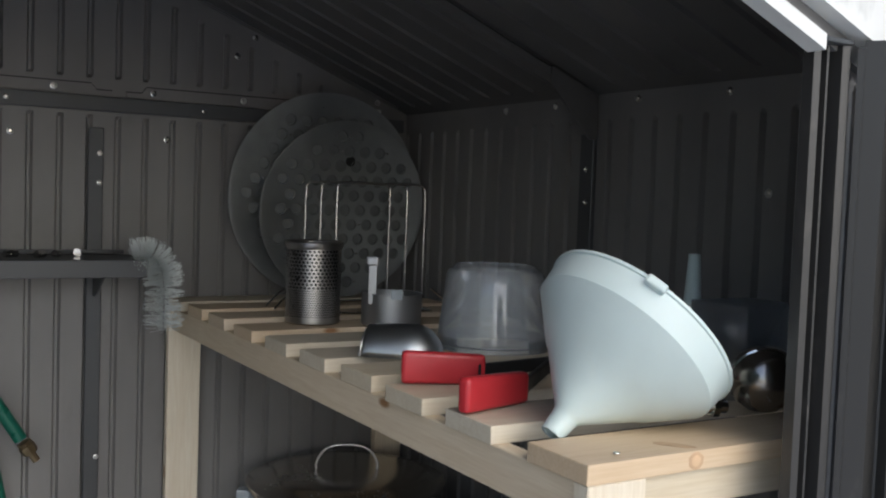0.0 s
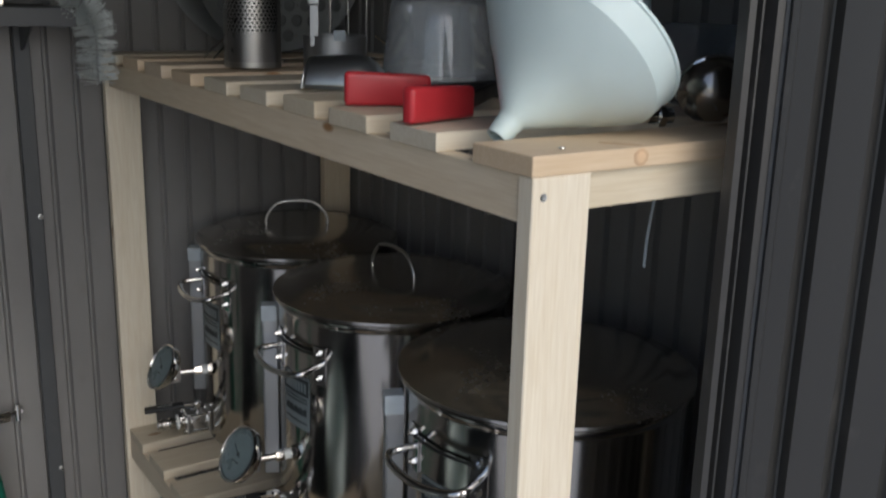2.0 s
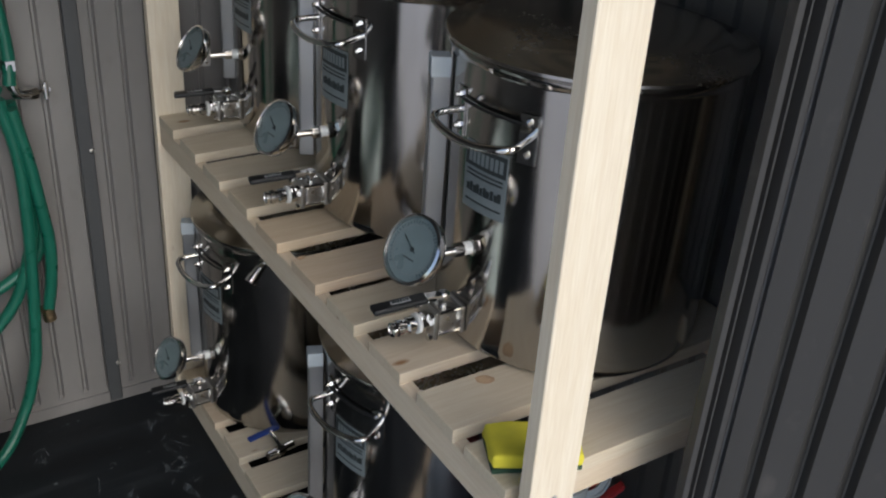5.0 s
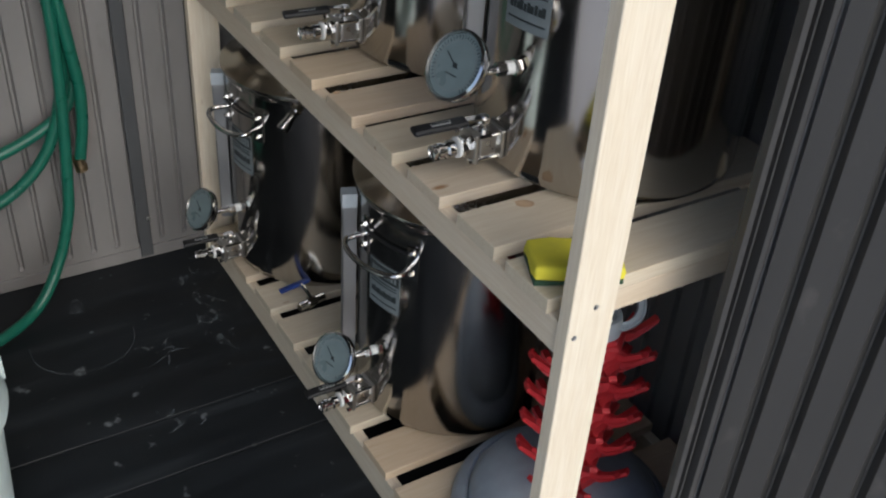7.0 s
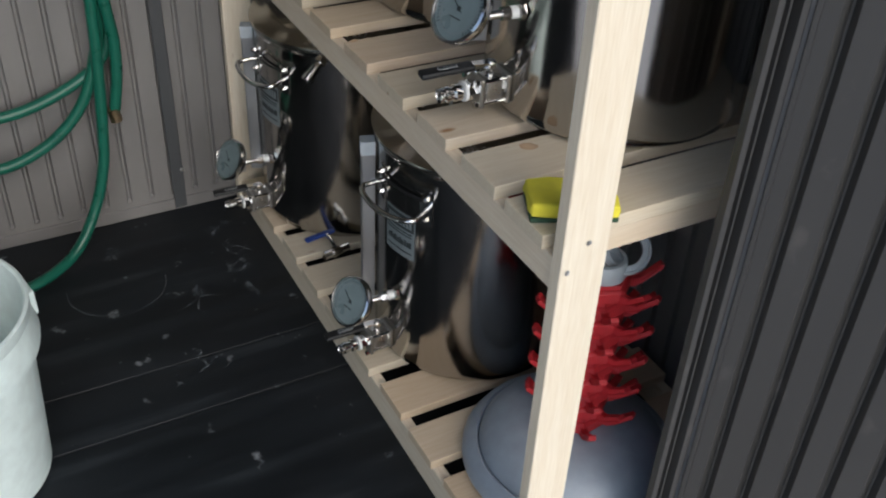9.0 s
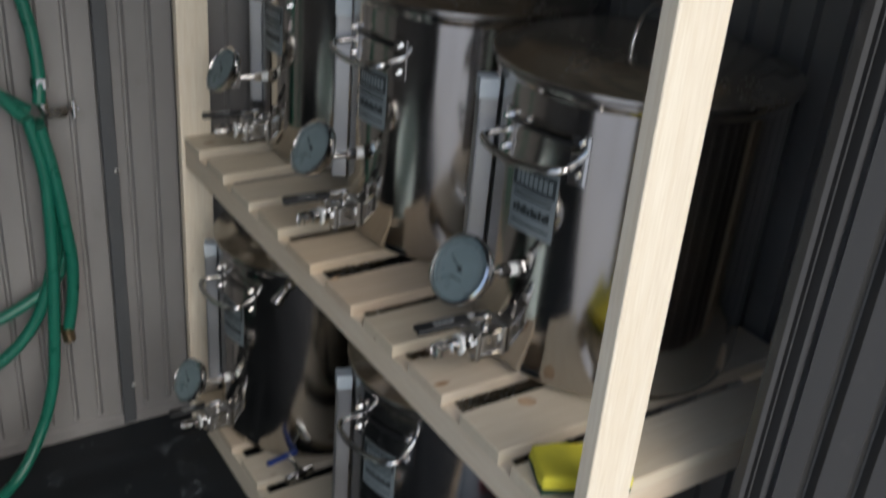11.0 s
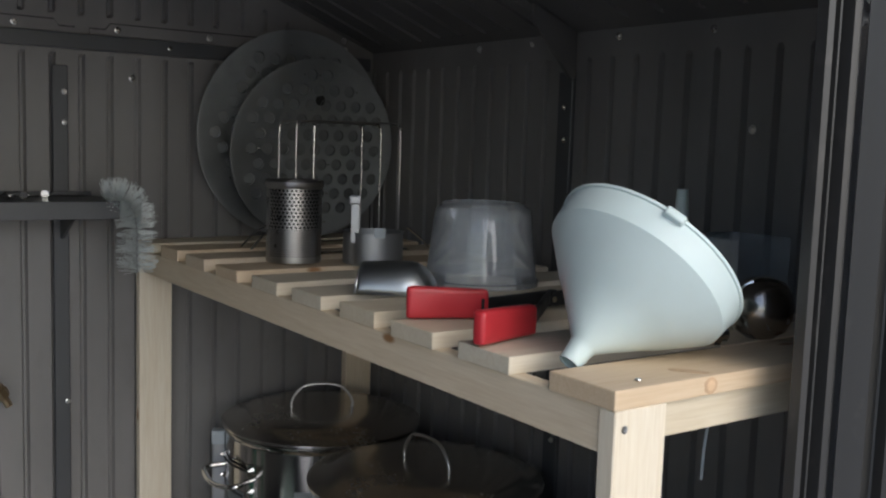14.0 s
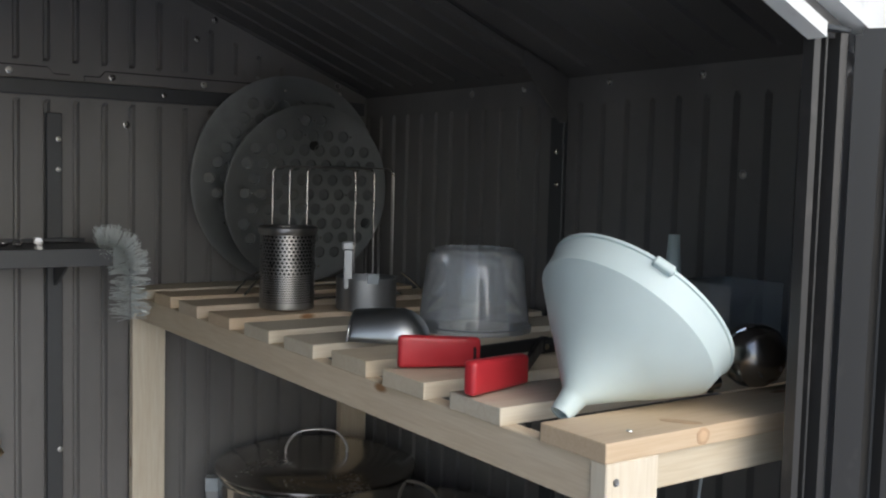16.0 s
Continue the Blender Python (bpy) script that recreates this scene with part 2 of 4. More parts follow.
def lathe(profile, steps=48, m=None, closed=False):
    """A turned shape from (radius, height) pairs about the z axis."""
    bm = bmesh.new()
    rings = []
    for r, h in profile:
        if r < 1e-6:
            rings.append([bm.verts.new((0, 0, h))])
        else:
            rings.append([bm.verts.new((r * math.cos(2 * math.pi * k / steps), r * math.sin(2 * math.pi * k / steps), h)) for k in range(steps)])
    for a, b in list(zip(rings, rings[1:])) + ([(rings[-1], rings[0])] if closed else []):
        for k in range(steps):
            j = (k + 1) % steps
            if len(a) == 1 and len(b) == 1:
                continue
            if len(a) == 1:
                bm.faces.new((a[0], b[k], b[j]))
            elif len(b) == 1:
                bm.faces.new((a[k], a[j], b[0]))
            else:
                bm.faces.new((a[k], a[j], b[j], b[k]))
    bmesh.ops.recalc_face_normals(bm, faces=bm.faces[:])
    if m is not None:
        bm.transform(m)
    return bm


def rod(a, b, r, steps=12, r2=None):
    """A capped bar from a to b."""
    a, b = Vector(a), Vector(b)
    n = (b - a).length
    q = (b - a).to_track_quat("Z", "Y").to_matrix().to_4x4()
    r2 = r if r2 is None else r2
    return lathe([(0, 0), (r, 0), (r2, n), (0, n)], steps, Matrix.Translation(a) @ q)


def smooth_path(points, per=6):
    """Catmull-Rom points through the given ones."""
    p = [Vector(q) for q in points]
    p = [p[0] * 2 - p[1]] + p + [p[-1] * 2 - p[-2]]
    out = []
    for i in range(1, len(p) - 2):
        for k in range(per):
            t = k / per
            out.append(0.5 * ((2 * p[i]) + (p[i + 1] - p[i - 1]) * t + (2 * p[i - 1] - 5 * p[i] + 4 * p[i + 1] - p[i + 2]) * t * t + (3 * p[i] - p[i - 1] - 3 * p[i + 1] + p[i + 2]) * t ** 3))
    return out + [p[-2]]


def tube(points, r, steps=10, per=6, caps=True):
    """A round tube along a smooth path."""
    pts = smooth_path(points, per) if per > 1 else [Vector(q) for q in points]
    bm = bmesh.new()
    rings, n = [], None
    for i, p in enumerate(pts):
        d = (pts[min(i + 1, len(pts) - 1)] - pts[max(i - 1, 0)]).normalized()
        if n is None:
            n = d.orthogonal().normalized()
        n = (n - d * n.dot(d)).normalized()
        s = d.cross(n)
        rings.append([bm.verts.new(p + r * (math.cos(2 * math.pi * k / steps) * n + math.sin(2 * math.pi * k / steps) * s)) for k in range(steps)])
    for a, b in zip(rings, rings[1:]):
        for k in range(steps):
            bm.faces.new((a[k], a[(k + 1) % steps], b[(k + 1) % steps], b[k]))
    if caps:
        bm.faces.new(rings[0][::-1])
        bm.faces.new(rings[-1])
    return bm


def prism(outline, h, m=None):
    """A flat outline in xy raised by h."""
    bm = bmesh.new()
    lo = [bm.verts.new((x, y, 0)) for x, y in outline]
    hi = [bm.verts.new((x, y, h)) for x, y in outline]
    bm.faces.new(lo[::-1])
    bm.faces.new(hi)
    for k in range(len(lo)):
        j = (k + 1) % len(lo)
        bm.faces.new((lo[k], lo[j], hi[j], hi[k]))
    bmesh.ops.recalc_face_normals(bm, faces=bm.faces[:])
    if m is not None:
        bm.transform(m)
    return bm


def curved_patch(r, a0, a1, z0, z1, thick=0.001, n=10):
    """A plate bent round the z axis; angle 0 looks along -x, positive towards +y."""
    bm = bmesh.new()
    cols = []
    for k in range(n + 1):
        a = a0 + (a1 - a0) * k / n
        cols.append([bm.verts.new((-q * math.cos(a), q * math.sin(a), z)) for q, z in ((r, z0), (r, z1), (r + thick, z1), (r + thick, z0))])
    for a, b in zip(cols, cols[1:]):
        for k in range(4):
            bm.faces.new((a[k], a[(k + 1) % 4], b[(k + 1) % 4], b[k]))
    bm.faces.new(cols[0])
    bm.faces.new(cols[-1][::-1])
    bmesh.ops.recalc_face_normals(bm, faces=bm.faces[:])
    return bm


def ribbed(u0, u1, first, pitch, bands, top, place, depth=0.009, half=0.0075, crown=0.45):
    """A pressed sheet: u runs along it, ribs stand between the heights of each band; place(u, d, z) gives the point."""
    cols = [(u0, 0.0)]
    c = first
    while c < u1 - half:
        if c > u0 + half:
            cols += [(c - half, 0.0), (c - half * crown, 1.0), (c + half * crown, 1.0), (c + half, 0.0)]
        c += pitch
    cols.append((u1, 0.0))
    bm = bmesh.new()
    grid = []
    for u, f in cols:
        t = top(u)
        zs = [(0.0, 0.0)]
        for z0, z1 in bands:
            z1 = t - 0.035 if z1 is None else z1
            flat = z1 < z0 + 0.03
            g = 0.0 if flat else f
            z1 = max(z1, z0 + 0.016)
            zs += [(z0, 0.0), (z0 + 0.007, g), (z1 - 0.007, g), (z1, 0.0)]
        zs.append((t, 0.0))
        grid.append([bm.verts.new(place(u, depth * g, min(z, t))) for z, g in zs])
    for a, b in zip(grid, grid[1:]):
        for k in range(len(a) - 1):
            bm.faces.new((a[k], b[k], b[k + 1], a[k + 1]))
    bmesh.ops.dissolve_degenerate(bm, dist=1e-5, edges=bm.edges[:])
    bmesh.ops.recalc_face_normals(bm, faces=bm.faces[:])
    return bm


def sheet(name, bm, mat, thickness=0.004, offset=0.0):
    ob = part(name, bm, mat)
    s = ob.modifiers.new("sheet", "SOLIDIFY")
    s.thickness, s.offset = thickness, offset
    return tagged(ob, kind="structure")


def screw_head(r=0.006):
    return lathe([(0, 0.0), (r * 1.5, 0.0), (r * 1.5, 0.001), (r, 0.0015), (r, 0.004), (r * 0.6, 0.0055), (0, 0.0055)], 10)


# ---------------------------------------------------------------- the shed
RX, FY, LX, NY = 0.550, 1.373, -1.55, -0.07
RIDGE, EAVE, SLOPE = -0.5, 1.935, 0.40


def roof_z(x):
    return EAVE + SLOPE * (RX - x if x > RIDGE else x - (2 * RIDGE - RX))


ground = tagged(part("ground", box(-40, 40, -40, 40, -0.3, -0.045), PAVING), kind="structure")
floor = tagged(part("floor", box(LX, RX, NY, FY, -0.04, -0.012), FRAMEM), kind="structure")
for y0, y1 in ((NY, 0.2), (0.202, 0.658), (0.661, 0.808), (0.811, FY)):
    part("mat_strip", box(LX, RX, y0, y1, -0.012, 0.0, 0.0015, 1), RUBBER, floor)

sheet("wall_far", ribbed(LX, RX, -1.4107, 0.0545, [(0.045, 1.887), (1.957, None)], roof_z, lambda u, d, z: (u, FY + d, z)), WALL)
sheet("wall_right", ribbed(NY, FY, 0.0426, 0.0548, [(0.045, 1.893)], lambda u: EAVE, lambda u, d, z: (RX + d, u, z), 0.014), WALL)
sheet("wall_left", ribbed(NY, FY, 0.0426, 0.0548, [(0.045, 1.893)], lambda u: EAVE, lambda u, d, z: (LX - d, u, z)), WALL)
sheet("wall_front_right", ribbed(0.2245, RX, 0.26, 0.0545, [(0.045, 1.87)], lambda u: 1.9, lambda u, d, z: (u, -0.048 + d, z)), WALL)
sheet("wall_front_left", ribbed(LX, -1.3, -1.53, 0.0545, [(0.045, 1.87)], lambda u: 1.9, lambda u, d, z: (u, NY + d, z)), WALL)
long = (RX - RIDGE) * math.sqrt(1 + SLOPE ** 2)
run = 1 / math.sqrt(1 + SLOPE ** 2)
slopes = [ribbed(NY - 0.12, FY + 0.03, NY, 0.075, [(0.03, long - 0.03)], lambda u: long, lambda u, d, z, s=s: ((RX if s > 0 else 2 * RIDGE - RX) - s * z * run, u, EAVE + 0.002 + z * run * SLOPE + d)) for s in (1, -1)]
sheet("ceiling", join(*slopes), ROOFM)
# base flashing along the far and right walls
tagged(part("baseboard", join(box(LX + 0.002, RX - 0.012, FY - 0.006, FY - 0.0005, 0.001, 0.032, 0.001, 1), box(RX - 0.006, RX - 0.0005, 0.0, FY - 0.008, 0.001, 0.032, 0.001, 1)), WALL), kind="structure")

# door frame: side post of folded steel and white head trim
jamb = thing("door_frame", "dark folded steel door frame with white rake boards", "door frame")
part("jamb", prism([(0.190, -0.044), (0.190, -0.056), (0.197, -0.058), (0.197, -0.050), (0.205, -0.050), (0.205, -0.058), (0.207, -0.0585), (0.207, -0.046), (0.2155, -0.046), (0.2155, -0.066), (0.222, -0.069), (0.2235, -0.069), (0.2235, -0.044)], 1.900), DOORM, jamb)
part("jamb_cap", box(0.189, 0.225, -0.071, -0.043, 1.900, 1.905, 0.001, 1), FRAMEM, jamb)


def rake(y0, y1, lo, hi, right, mat, label):
    """A board that follows the roof slope over the door, both sides of the ridge."""
    bms = []
    for x0, x1 in ((RIDGE, right), (LX - 0.05, RIDGE)):
        base = lambda x: 1.901 + SLOPE * (0.167 - max(x, 2 * RIDGE - x))
        bm = bmesh.new()
        v = [bm.verts.new((x, y, base(x) + h)) for x in (x0, x1) for y in (y0, y1) for h in (lo, hi)]
        for f in ((0, 1, 3, 2), (4, 6, 7, 5), (0, 4, 5, 1), (2, 3, 7, 6), (0, 2, 6, 4), (1, 5, 7, 3)):
            bm.faces.new([v[k] for k in f])
        bmesh.ops.recalc_face_normals(bm, faces=bm.faces[:])
        bms.append(bm)
    part("rake_board", join(*bms), mat, jamb, label)


rake(-0.070, -0.050, 0.0, 0.014, 0.188, TRIM, "white painted rake board")
# wall grey here puts the recess's shade into the colour
rake(-0.060, -0.050, 0.014, 0.032, 0.56, WALL, "recess between the boards, its shade painted grey")
rake(-0.080, -0.050, 0.032, 0.215, 0.62, TRIM, "white painted rake board")

# open door leaf swung out from the side post
DX, DY, DA = 0.2265, -0.074, -55
door = thing("door_leaf", "anthracite ribbed steel shed door standing wide open", "door", at=(DX, DY, 0), rz=DA)
leaf = part("panel", ribbed(0.006, 0.72, 0.034, 0.0503, [(0.05, 1.872)], lambda u: 1.904, lambda u, d, z: (u, d, z), 0.012, 0.0092, 0.12), DOORM, door)
sol = leaf.modifiers.new("sheet", "SOLIDIFY")
sol.thickness = 0.003
part("edge_channel", prism([(0, 0.02), (0, -0.004), (0.006, -0.004), (0.006, 0.02)], 1.898), DOORM, door)
part("outer_edge", box(0.72, 0.735, -0.02, 0.006, 0, 1.885, 0.002), DOORM, door)

# roof truss half with gusset plate, and wall struts
truss = thing("roof_truss", "dark steel roof rafter with triangular gusset plate", "rafter")
ang = math.degrees(math.atan(SLOPE))
part("rafter", box(-1.05, 0, -0.012, 0.012, -0.018, -0.004, 0.002), ROOFM, truss, m=pose(RX - 0.004, 0.688, EAVE, 0, ang, 0))
part("gusset", prism([(0, 0), (-0.10, 0.038), (-0.10, 0.012), (-0.014, -0.078), (0, -0.078)], 0.006, Matrix(((1, 0, 0, RX - 0.008), (0, 0, 1, 0.672), (0, 1, 0, EAVE), (0, 0, 0, 1)))), ROOFM, truss)


def strip(name, x0, x1, y0, y1, z0, z1, screws, axis):
    ob = thing(name, "slate grey steel upright screwed to the wall", "upright")
    part("upright_bar", box(x0, x1, y0, y1, z0, z1, 0.0015, 1), FRAMEM, ob)
    for u, z in screws:
        m = pose(u, y0, z, 90, 0, 0) if axis == "y" else pose(x0, u, z, 0, -90, 0)
        part("screw", screw_head(0.0035), ZINC, ob, "zinc screw", m=m)


strip("wall_upright", -0.160, -0.131, FY - 0.012, FY - 0.001, 0.008, 1.861, ((-0.138, 1.811), (-0.138, 1.753), (-0.136, 1.206), (-0.135, 0.66), (-0.133, 0.115)), "y")
strip("wall_upright", RX - 0.011, RX - 0.001, 0.676, 0.712, 0.034, 1.868, ((0.693, 1.807), (0.690, 1.750), (0.688, 1.21), (0.687, 0.66)), "x")

rail = thing("wall_rail", "slate grey steel rail bolted along the gable wall", "rail")
part("rail_bar", box(LX + 0.01, 0.535, FY - 0.016, FY - 0.001, 1.893, 1.922, 0.002), FRAMEM, rail)
for x in (-0.62, -0.31, 0.067, 0.36):
    part("screw", screw_head(0.0035), ZINC, rail, "zinc screw", m=pose(x, FY - 0.016, 1.908, 90, 0, 0))
for n, (x0, x1) in enumerate(((-0.62, -0.115), (-0.088, 0.42))):
    plate = thing("lap_plate", "grey pressed steel lap plate above the rail", "plate")
    out = [(x0, 1.924), (x1, 1.924), (x1, 1.934), (x1 - 0.03, 1.934), (x1 - 0.04, 1.946), (x0 + 0.04, 1.946), (x0 + 0.03, 1.934), (x0, 1.934)]
    # black strip showing past the plate's edge: its shadow line, put in as colour
    part("gap_shade", prism([(x, z + (0.0025 if z > 1.93 else 0)) for x, z in out], 0.003, Matrix(((1, 0, 0, 0), (0, 0, -1, FY - 0.0005), (0, 1, 0, 0), (0, 0, 0, 1)))), DARKIN, plate, "dark strip painted as the shadow gap behind the plate")
    part("plate", prism(out, 0.006, Matrix(((1, 0, 0, 0), (0, 0, -1, FY - 0.001), (0, 1, 0, 0), (0, 0, 0, 1)))), WALL, plate)
    for x in ((-0.47, -0.225) if n == 0 else (-0.035, 0.153)):
        part("bolt", screw_head(0.0045), ZINC, plate, "zinc bolt", m=pose(x, FY - 0.007, 1.936, 90, 0, 0))

# loose screws along the roof edge and in the sheets
for x, y, z, rx, ry in ((0.178, FY - 0.001, 2.072, 90, 0), (0.472, FY - 0.001, 1.958, 90, 0), (0.475, FY - 0.001, 1.937, 90, 0), (RX - 0.001, 0.381, 1.920, 0, -90), (RX - 0.001, 0.577, 1.922, 0, -90), (RX - 0.001, 0.96, 1.922, 0, -90), (RX - 0.001, 0.80, 1.922, 0, -90), (RX - 0.001, 0.30, 1.772, 0, -90), (-0.005, FY - 0.001, 1.845, 90, 0), (-0.30, FY - 0.001, 1.845, 90, 0), (0.14, FY - 0.001, 2.03, 90, 0)):
    tagged(part("screw", screw_head(0.0045), ZINC, m=pose(x, y, z, rx, ry, 0)), "zinc screw through the wall sheet", "screw", "wall screws")

# ---------------------------------------------------------------- the timber shelf
shelf = thing("timber_shelf", "new pine shelf unit with three slatted decks", "shelf")
TOP, MID, LOW = 1.525, 0.730, 0.083
TH, SW, DEPTH = 0.020, 0.090, 0.528


def post(x0, y0, h):
    return part("post", box(x0, x0 + 0.067, y0, y0 + 0.021, 0, h, 0.0012, 1), PINE_Z, shelf)


post(0.0, 0.0, TOP - TH)
post(-0.004, 1.331, TOP - TH)
post(0.473, 1.331, TOP - TH)
post(0.473, 0.0, TOP - TH)
for z, y0, bot in ((TOP, 0.022, 0.0445), (MID, 0.022, 0.048), (LOW, 0.022, 0.062)):
    part("front_beam", box(0.003, 0.024, y0, 1.330, z - TH - bot, z - TH, 0.0012, 1), PINE_Y, shelf)
    part("back_beam", box(0.504, 0.525, y0, 1.330, z - TH - bot, z - TH, 0.0012, 1), PINE_Y, shelf)
    part("end_rail", box(0.068 if z == TOP else 0.025, 0.472 if z == TOP else 0.503, 0.008 if z == TOP else 0.043, 0.0215 if z == TOP else 0.058, z - TH - (0.036 if z == TOP else 0.035), z - TH - 0.0005, 0.0012, 1), PINE_X, shelf)
tops = [0.0, 0.153, 0.290, 0.427, 0.568, 0.705, 0.848, 0.989, 1.130, 1.268]
mids = [0.042, 0.161, 0.297, 0.429, 0.558, 0.705, 0.842, 0.969, 1.105, 1.238]
lows = [0.030, 0.150, 0.282, 0.411, 0.545, 0.680, 0.815, 0.945, 1.080, 1.212]
rnd = random.Random(4)
heights = {}
for z, ys in ((TOP, tops), (MID, mids), (LOW, lows)):
    for y in ys:
        dx = rnd.uniform(-0.003, 0.003)
        heights[z, y] = h = z + rnd.uniform(-0.0012, 0.0012)
        part("slat", box(dx, DEPTH + dx, y, y + SW, z - TH, h, 0.0016, 2), PINE_X, shelf)


def knot(x, y, z, a, b, turn, face="z"):
    """A flat oval knot, with a darker ring round its heart, flush in a board."""
    m = pose(x, y, z, 90 if face == "y" else 0, 0, 0) @ pose(0, 0, 0, 0, 0, turn)
    oval = lambda f, h: prism([(a * f * math.cos(q * 0.393) * (1 + 0.08 * math.sin(q * 2.1)), b * f * math.sin(q * 0.393)) for q in range(16)], h, m)
    k = part("knot", oval(1.0, 0.0002), KNOT, shelf, "brown knot")
    part("knot_heart", oval(0.62, 0.0004), KNOTIN, k)


knot(0.122, 0.024, heights[TOP, 0.0], 0.021, 0.0075, -50)
knot(0.127, -0.0001, TOP - 0.0105, 0.0095, 0.0085, 0, "y")
knot(0.098, 0.2327, heights[MID, 0.161], 0.0135, 0.0095, -25)
knot(0.0175, 0.6463, heights[MID, 0.558], 0.008, 0.005, 10)
for x, y, z in ((0.012, 0.0, 1.487), (0.010, 0.0, 0.700), (0.036, 0.0, 0.737)):
    part("screw", lathe([(0, 0.0002), (0.0038, 0.0002), (0.0038, 0.0008), (0.0012, 0.0006), (0, 0.0004)], 12), ZINC, shelf, "countersunk screw", m=pose(x, y, z, 90, 0, 0))
for x, y in ((0.026, 0.0185),):
    part("nail", lathe([(0, 0.001), (0.003, 0.001), (0.0034, 0), ], 8), ZINC, shelf, "nail head", m=pose(x + 0.02, y, TOP + 0.0005))
wire = thing("hanging_wire", "thin pale wire hanging under the top deck", "wire")
part("strand", tube([(0.27, 0.118, TOP - TH - 0.002), (0.272, 0.117, 1.45), (0.264, 0.116, 1.40), (0.262, 0.116, 1.361)], 0.0019, 6), LIGHTGREY, wire)

# ---------------------------------------------------------------- kettles
KR = 0.196


def scale_ticks():
    """Fine marks round three quarters of the dial."""
    marks = []
    for k in range(37):
        bm = box(0.0312 if k % 4 else 0.0300, 0.0345, -0.0004, 0.0004, 0.0016, 0.0019)
        bm.transform(Matrix.Rotation(radians(-45 + 270 * k / 36), 4, "Z"))
        marks.append(bm)
    return join(*marks)


def dial(parent):
    n = Vector((-0.83, -0.14, 0.52)).normalized()
    c = Vector((-0.290, -0.028, 0.188))
    q = Matrix.Translation(c) @ n.to_track_quat("Z", "Y").to_matrix().to_4x4() @ Matrix.Scale(1.13, 4)
    d = part("thermometer", lathe([(0, -0.016), (0.034, -0.014), (0.040, -0.008), (0.0415, 0.0), (0.0415, 0.004), (0.0385, 0.0055), (0.0375, 0.003), (0.0375, 0.0005), (0, 0.0005)], 40), CHROME, parent, "dial thermometer", True, q)
    part("dial_face", lathe([(0, 0.0014), (0.037, 0.0014), (0.037, 0.0009)], 40), DIALM, d, "grey dial face", m=q)
    part("scale_ticks", scale_ticks(), INK, d, "fine scale marks", m=q)
    part("dial_ring", lathe([(0.0285, 0.0016), (0.0295, 0.0016), (0.0295, 0.0019), (0.0285, 0.0019)], 40, closed=True), STICKER, d, m=q)
    part("pointer", join(box(-0.0006, 0.0006, -0.006, 0.022, 0.0021, 0.0026), lathe([(0, 0.0021), (0.003, 0.0021), (0.003, 0.0029), (0, 0.0029)], 12)), INK, d, m=q @ pose(0, 0, 0, 0, 0, 62))
    part("dial_lettering", join(*[box(-w, w, y, y + 0.0016, 0.0018, 0.002) for y, w in ((-0.012, 0.009),)]), INK, d, m=q)
    back = c - n * 0.016
    hub = back - n * 0.018
    part("stem", rod(back, hub, 0.0055), CHROME, d, smooth=True)
    part("pivot_bracket", join(box(-0.006, 0.006, -0.009, 0.009, -0.014, 0.014, 0.002), box(-0.028, 0.004, -0.0115, -0.009, -0.017, 0.008, 0.001), box(-0.028, 0.004, 0.009, 0.0115, -0.017, 0.008, 0.001)), CAST, d, m=Matrix.Translation(hub))
    for dx, dz in ((-0.02, -0.009), (-0.004, -0.009), (-0.012, 0.003)):
        part("pivot_bolt", rod(hub + Vector((dx, -0.0155, dz)), hub + Vector((dx, 0.0155, dz)), 0.003, 8), CHROME, d)
    w = hub + Vector((0.006, 0, 0.0))
    part("probe_tube", rod(w, (-KR + 0.004, -0.03, 0.172), 0.006), CHROME, d, smooth=True)
    e = Vector((-KR + 0.004, -0.03, 0.172)) - w
    part("probe_nut", rod(w + e * 0.45, w + e * 0.66, 0.0095, 6), CHROME, d, "bright hexagon nut")
    part("thread_tape", rod(w + e * 0.66, w + e * 0.84, 0.0088, 12), TRIM, d, "white thread tape")
    part("bulkhead_nut", rod(w + e * 0.86, w + e * 0.98, 0.013, 6), CHROME, d)


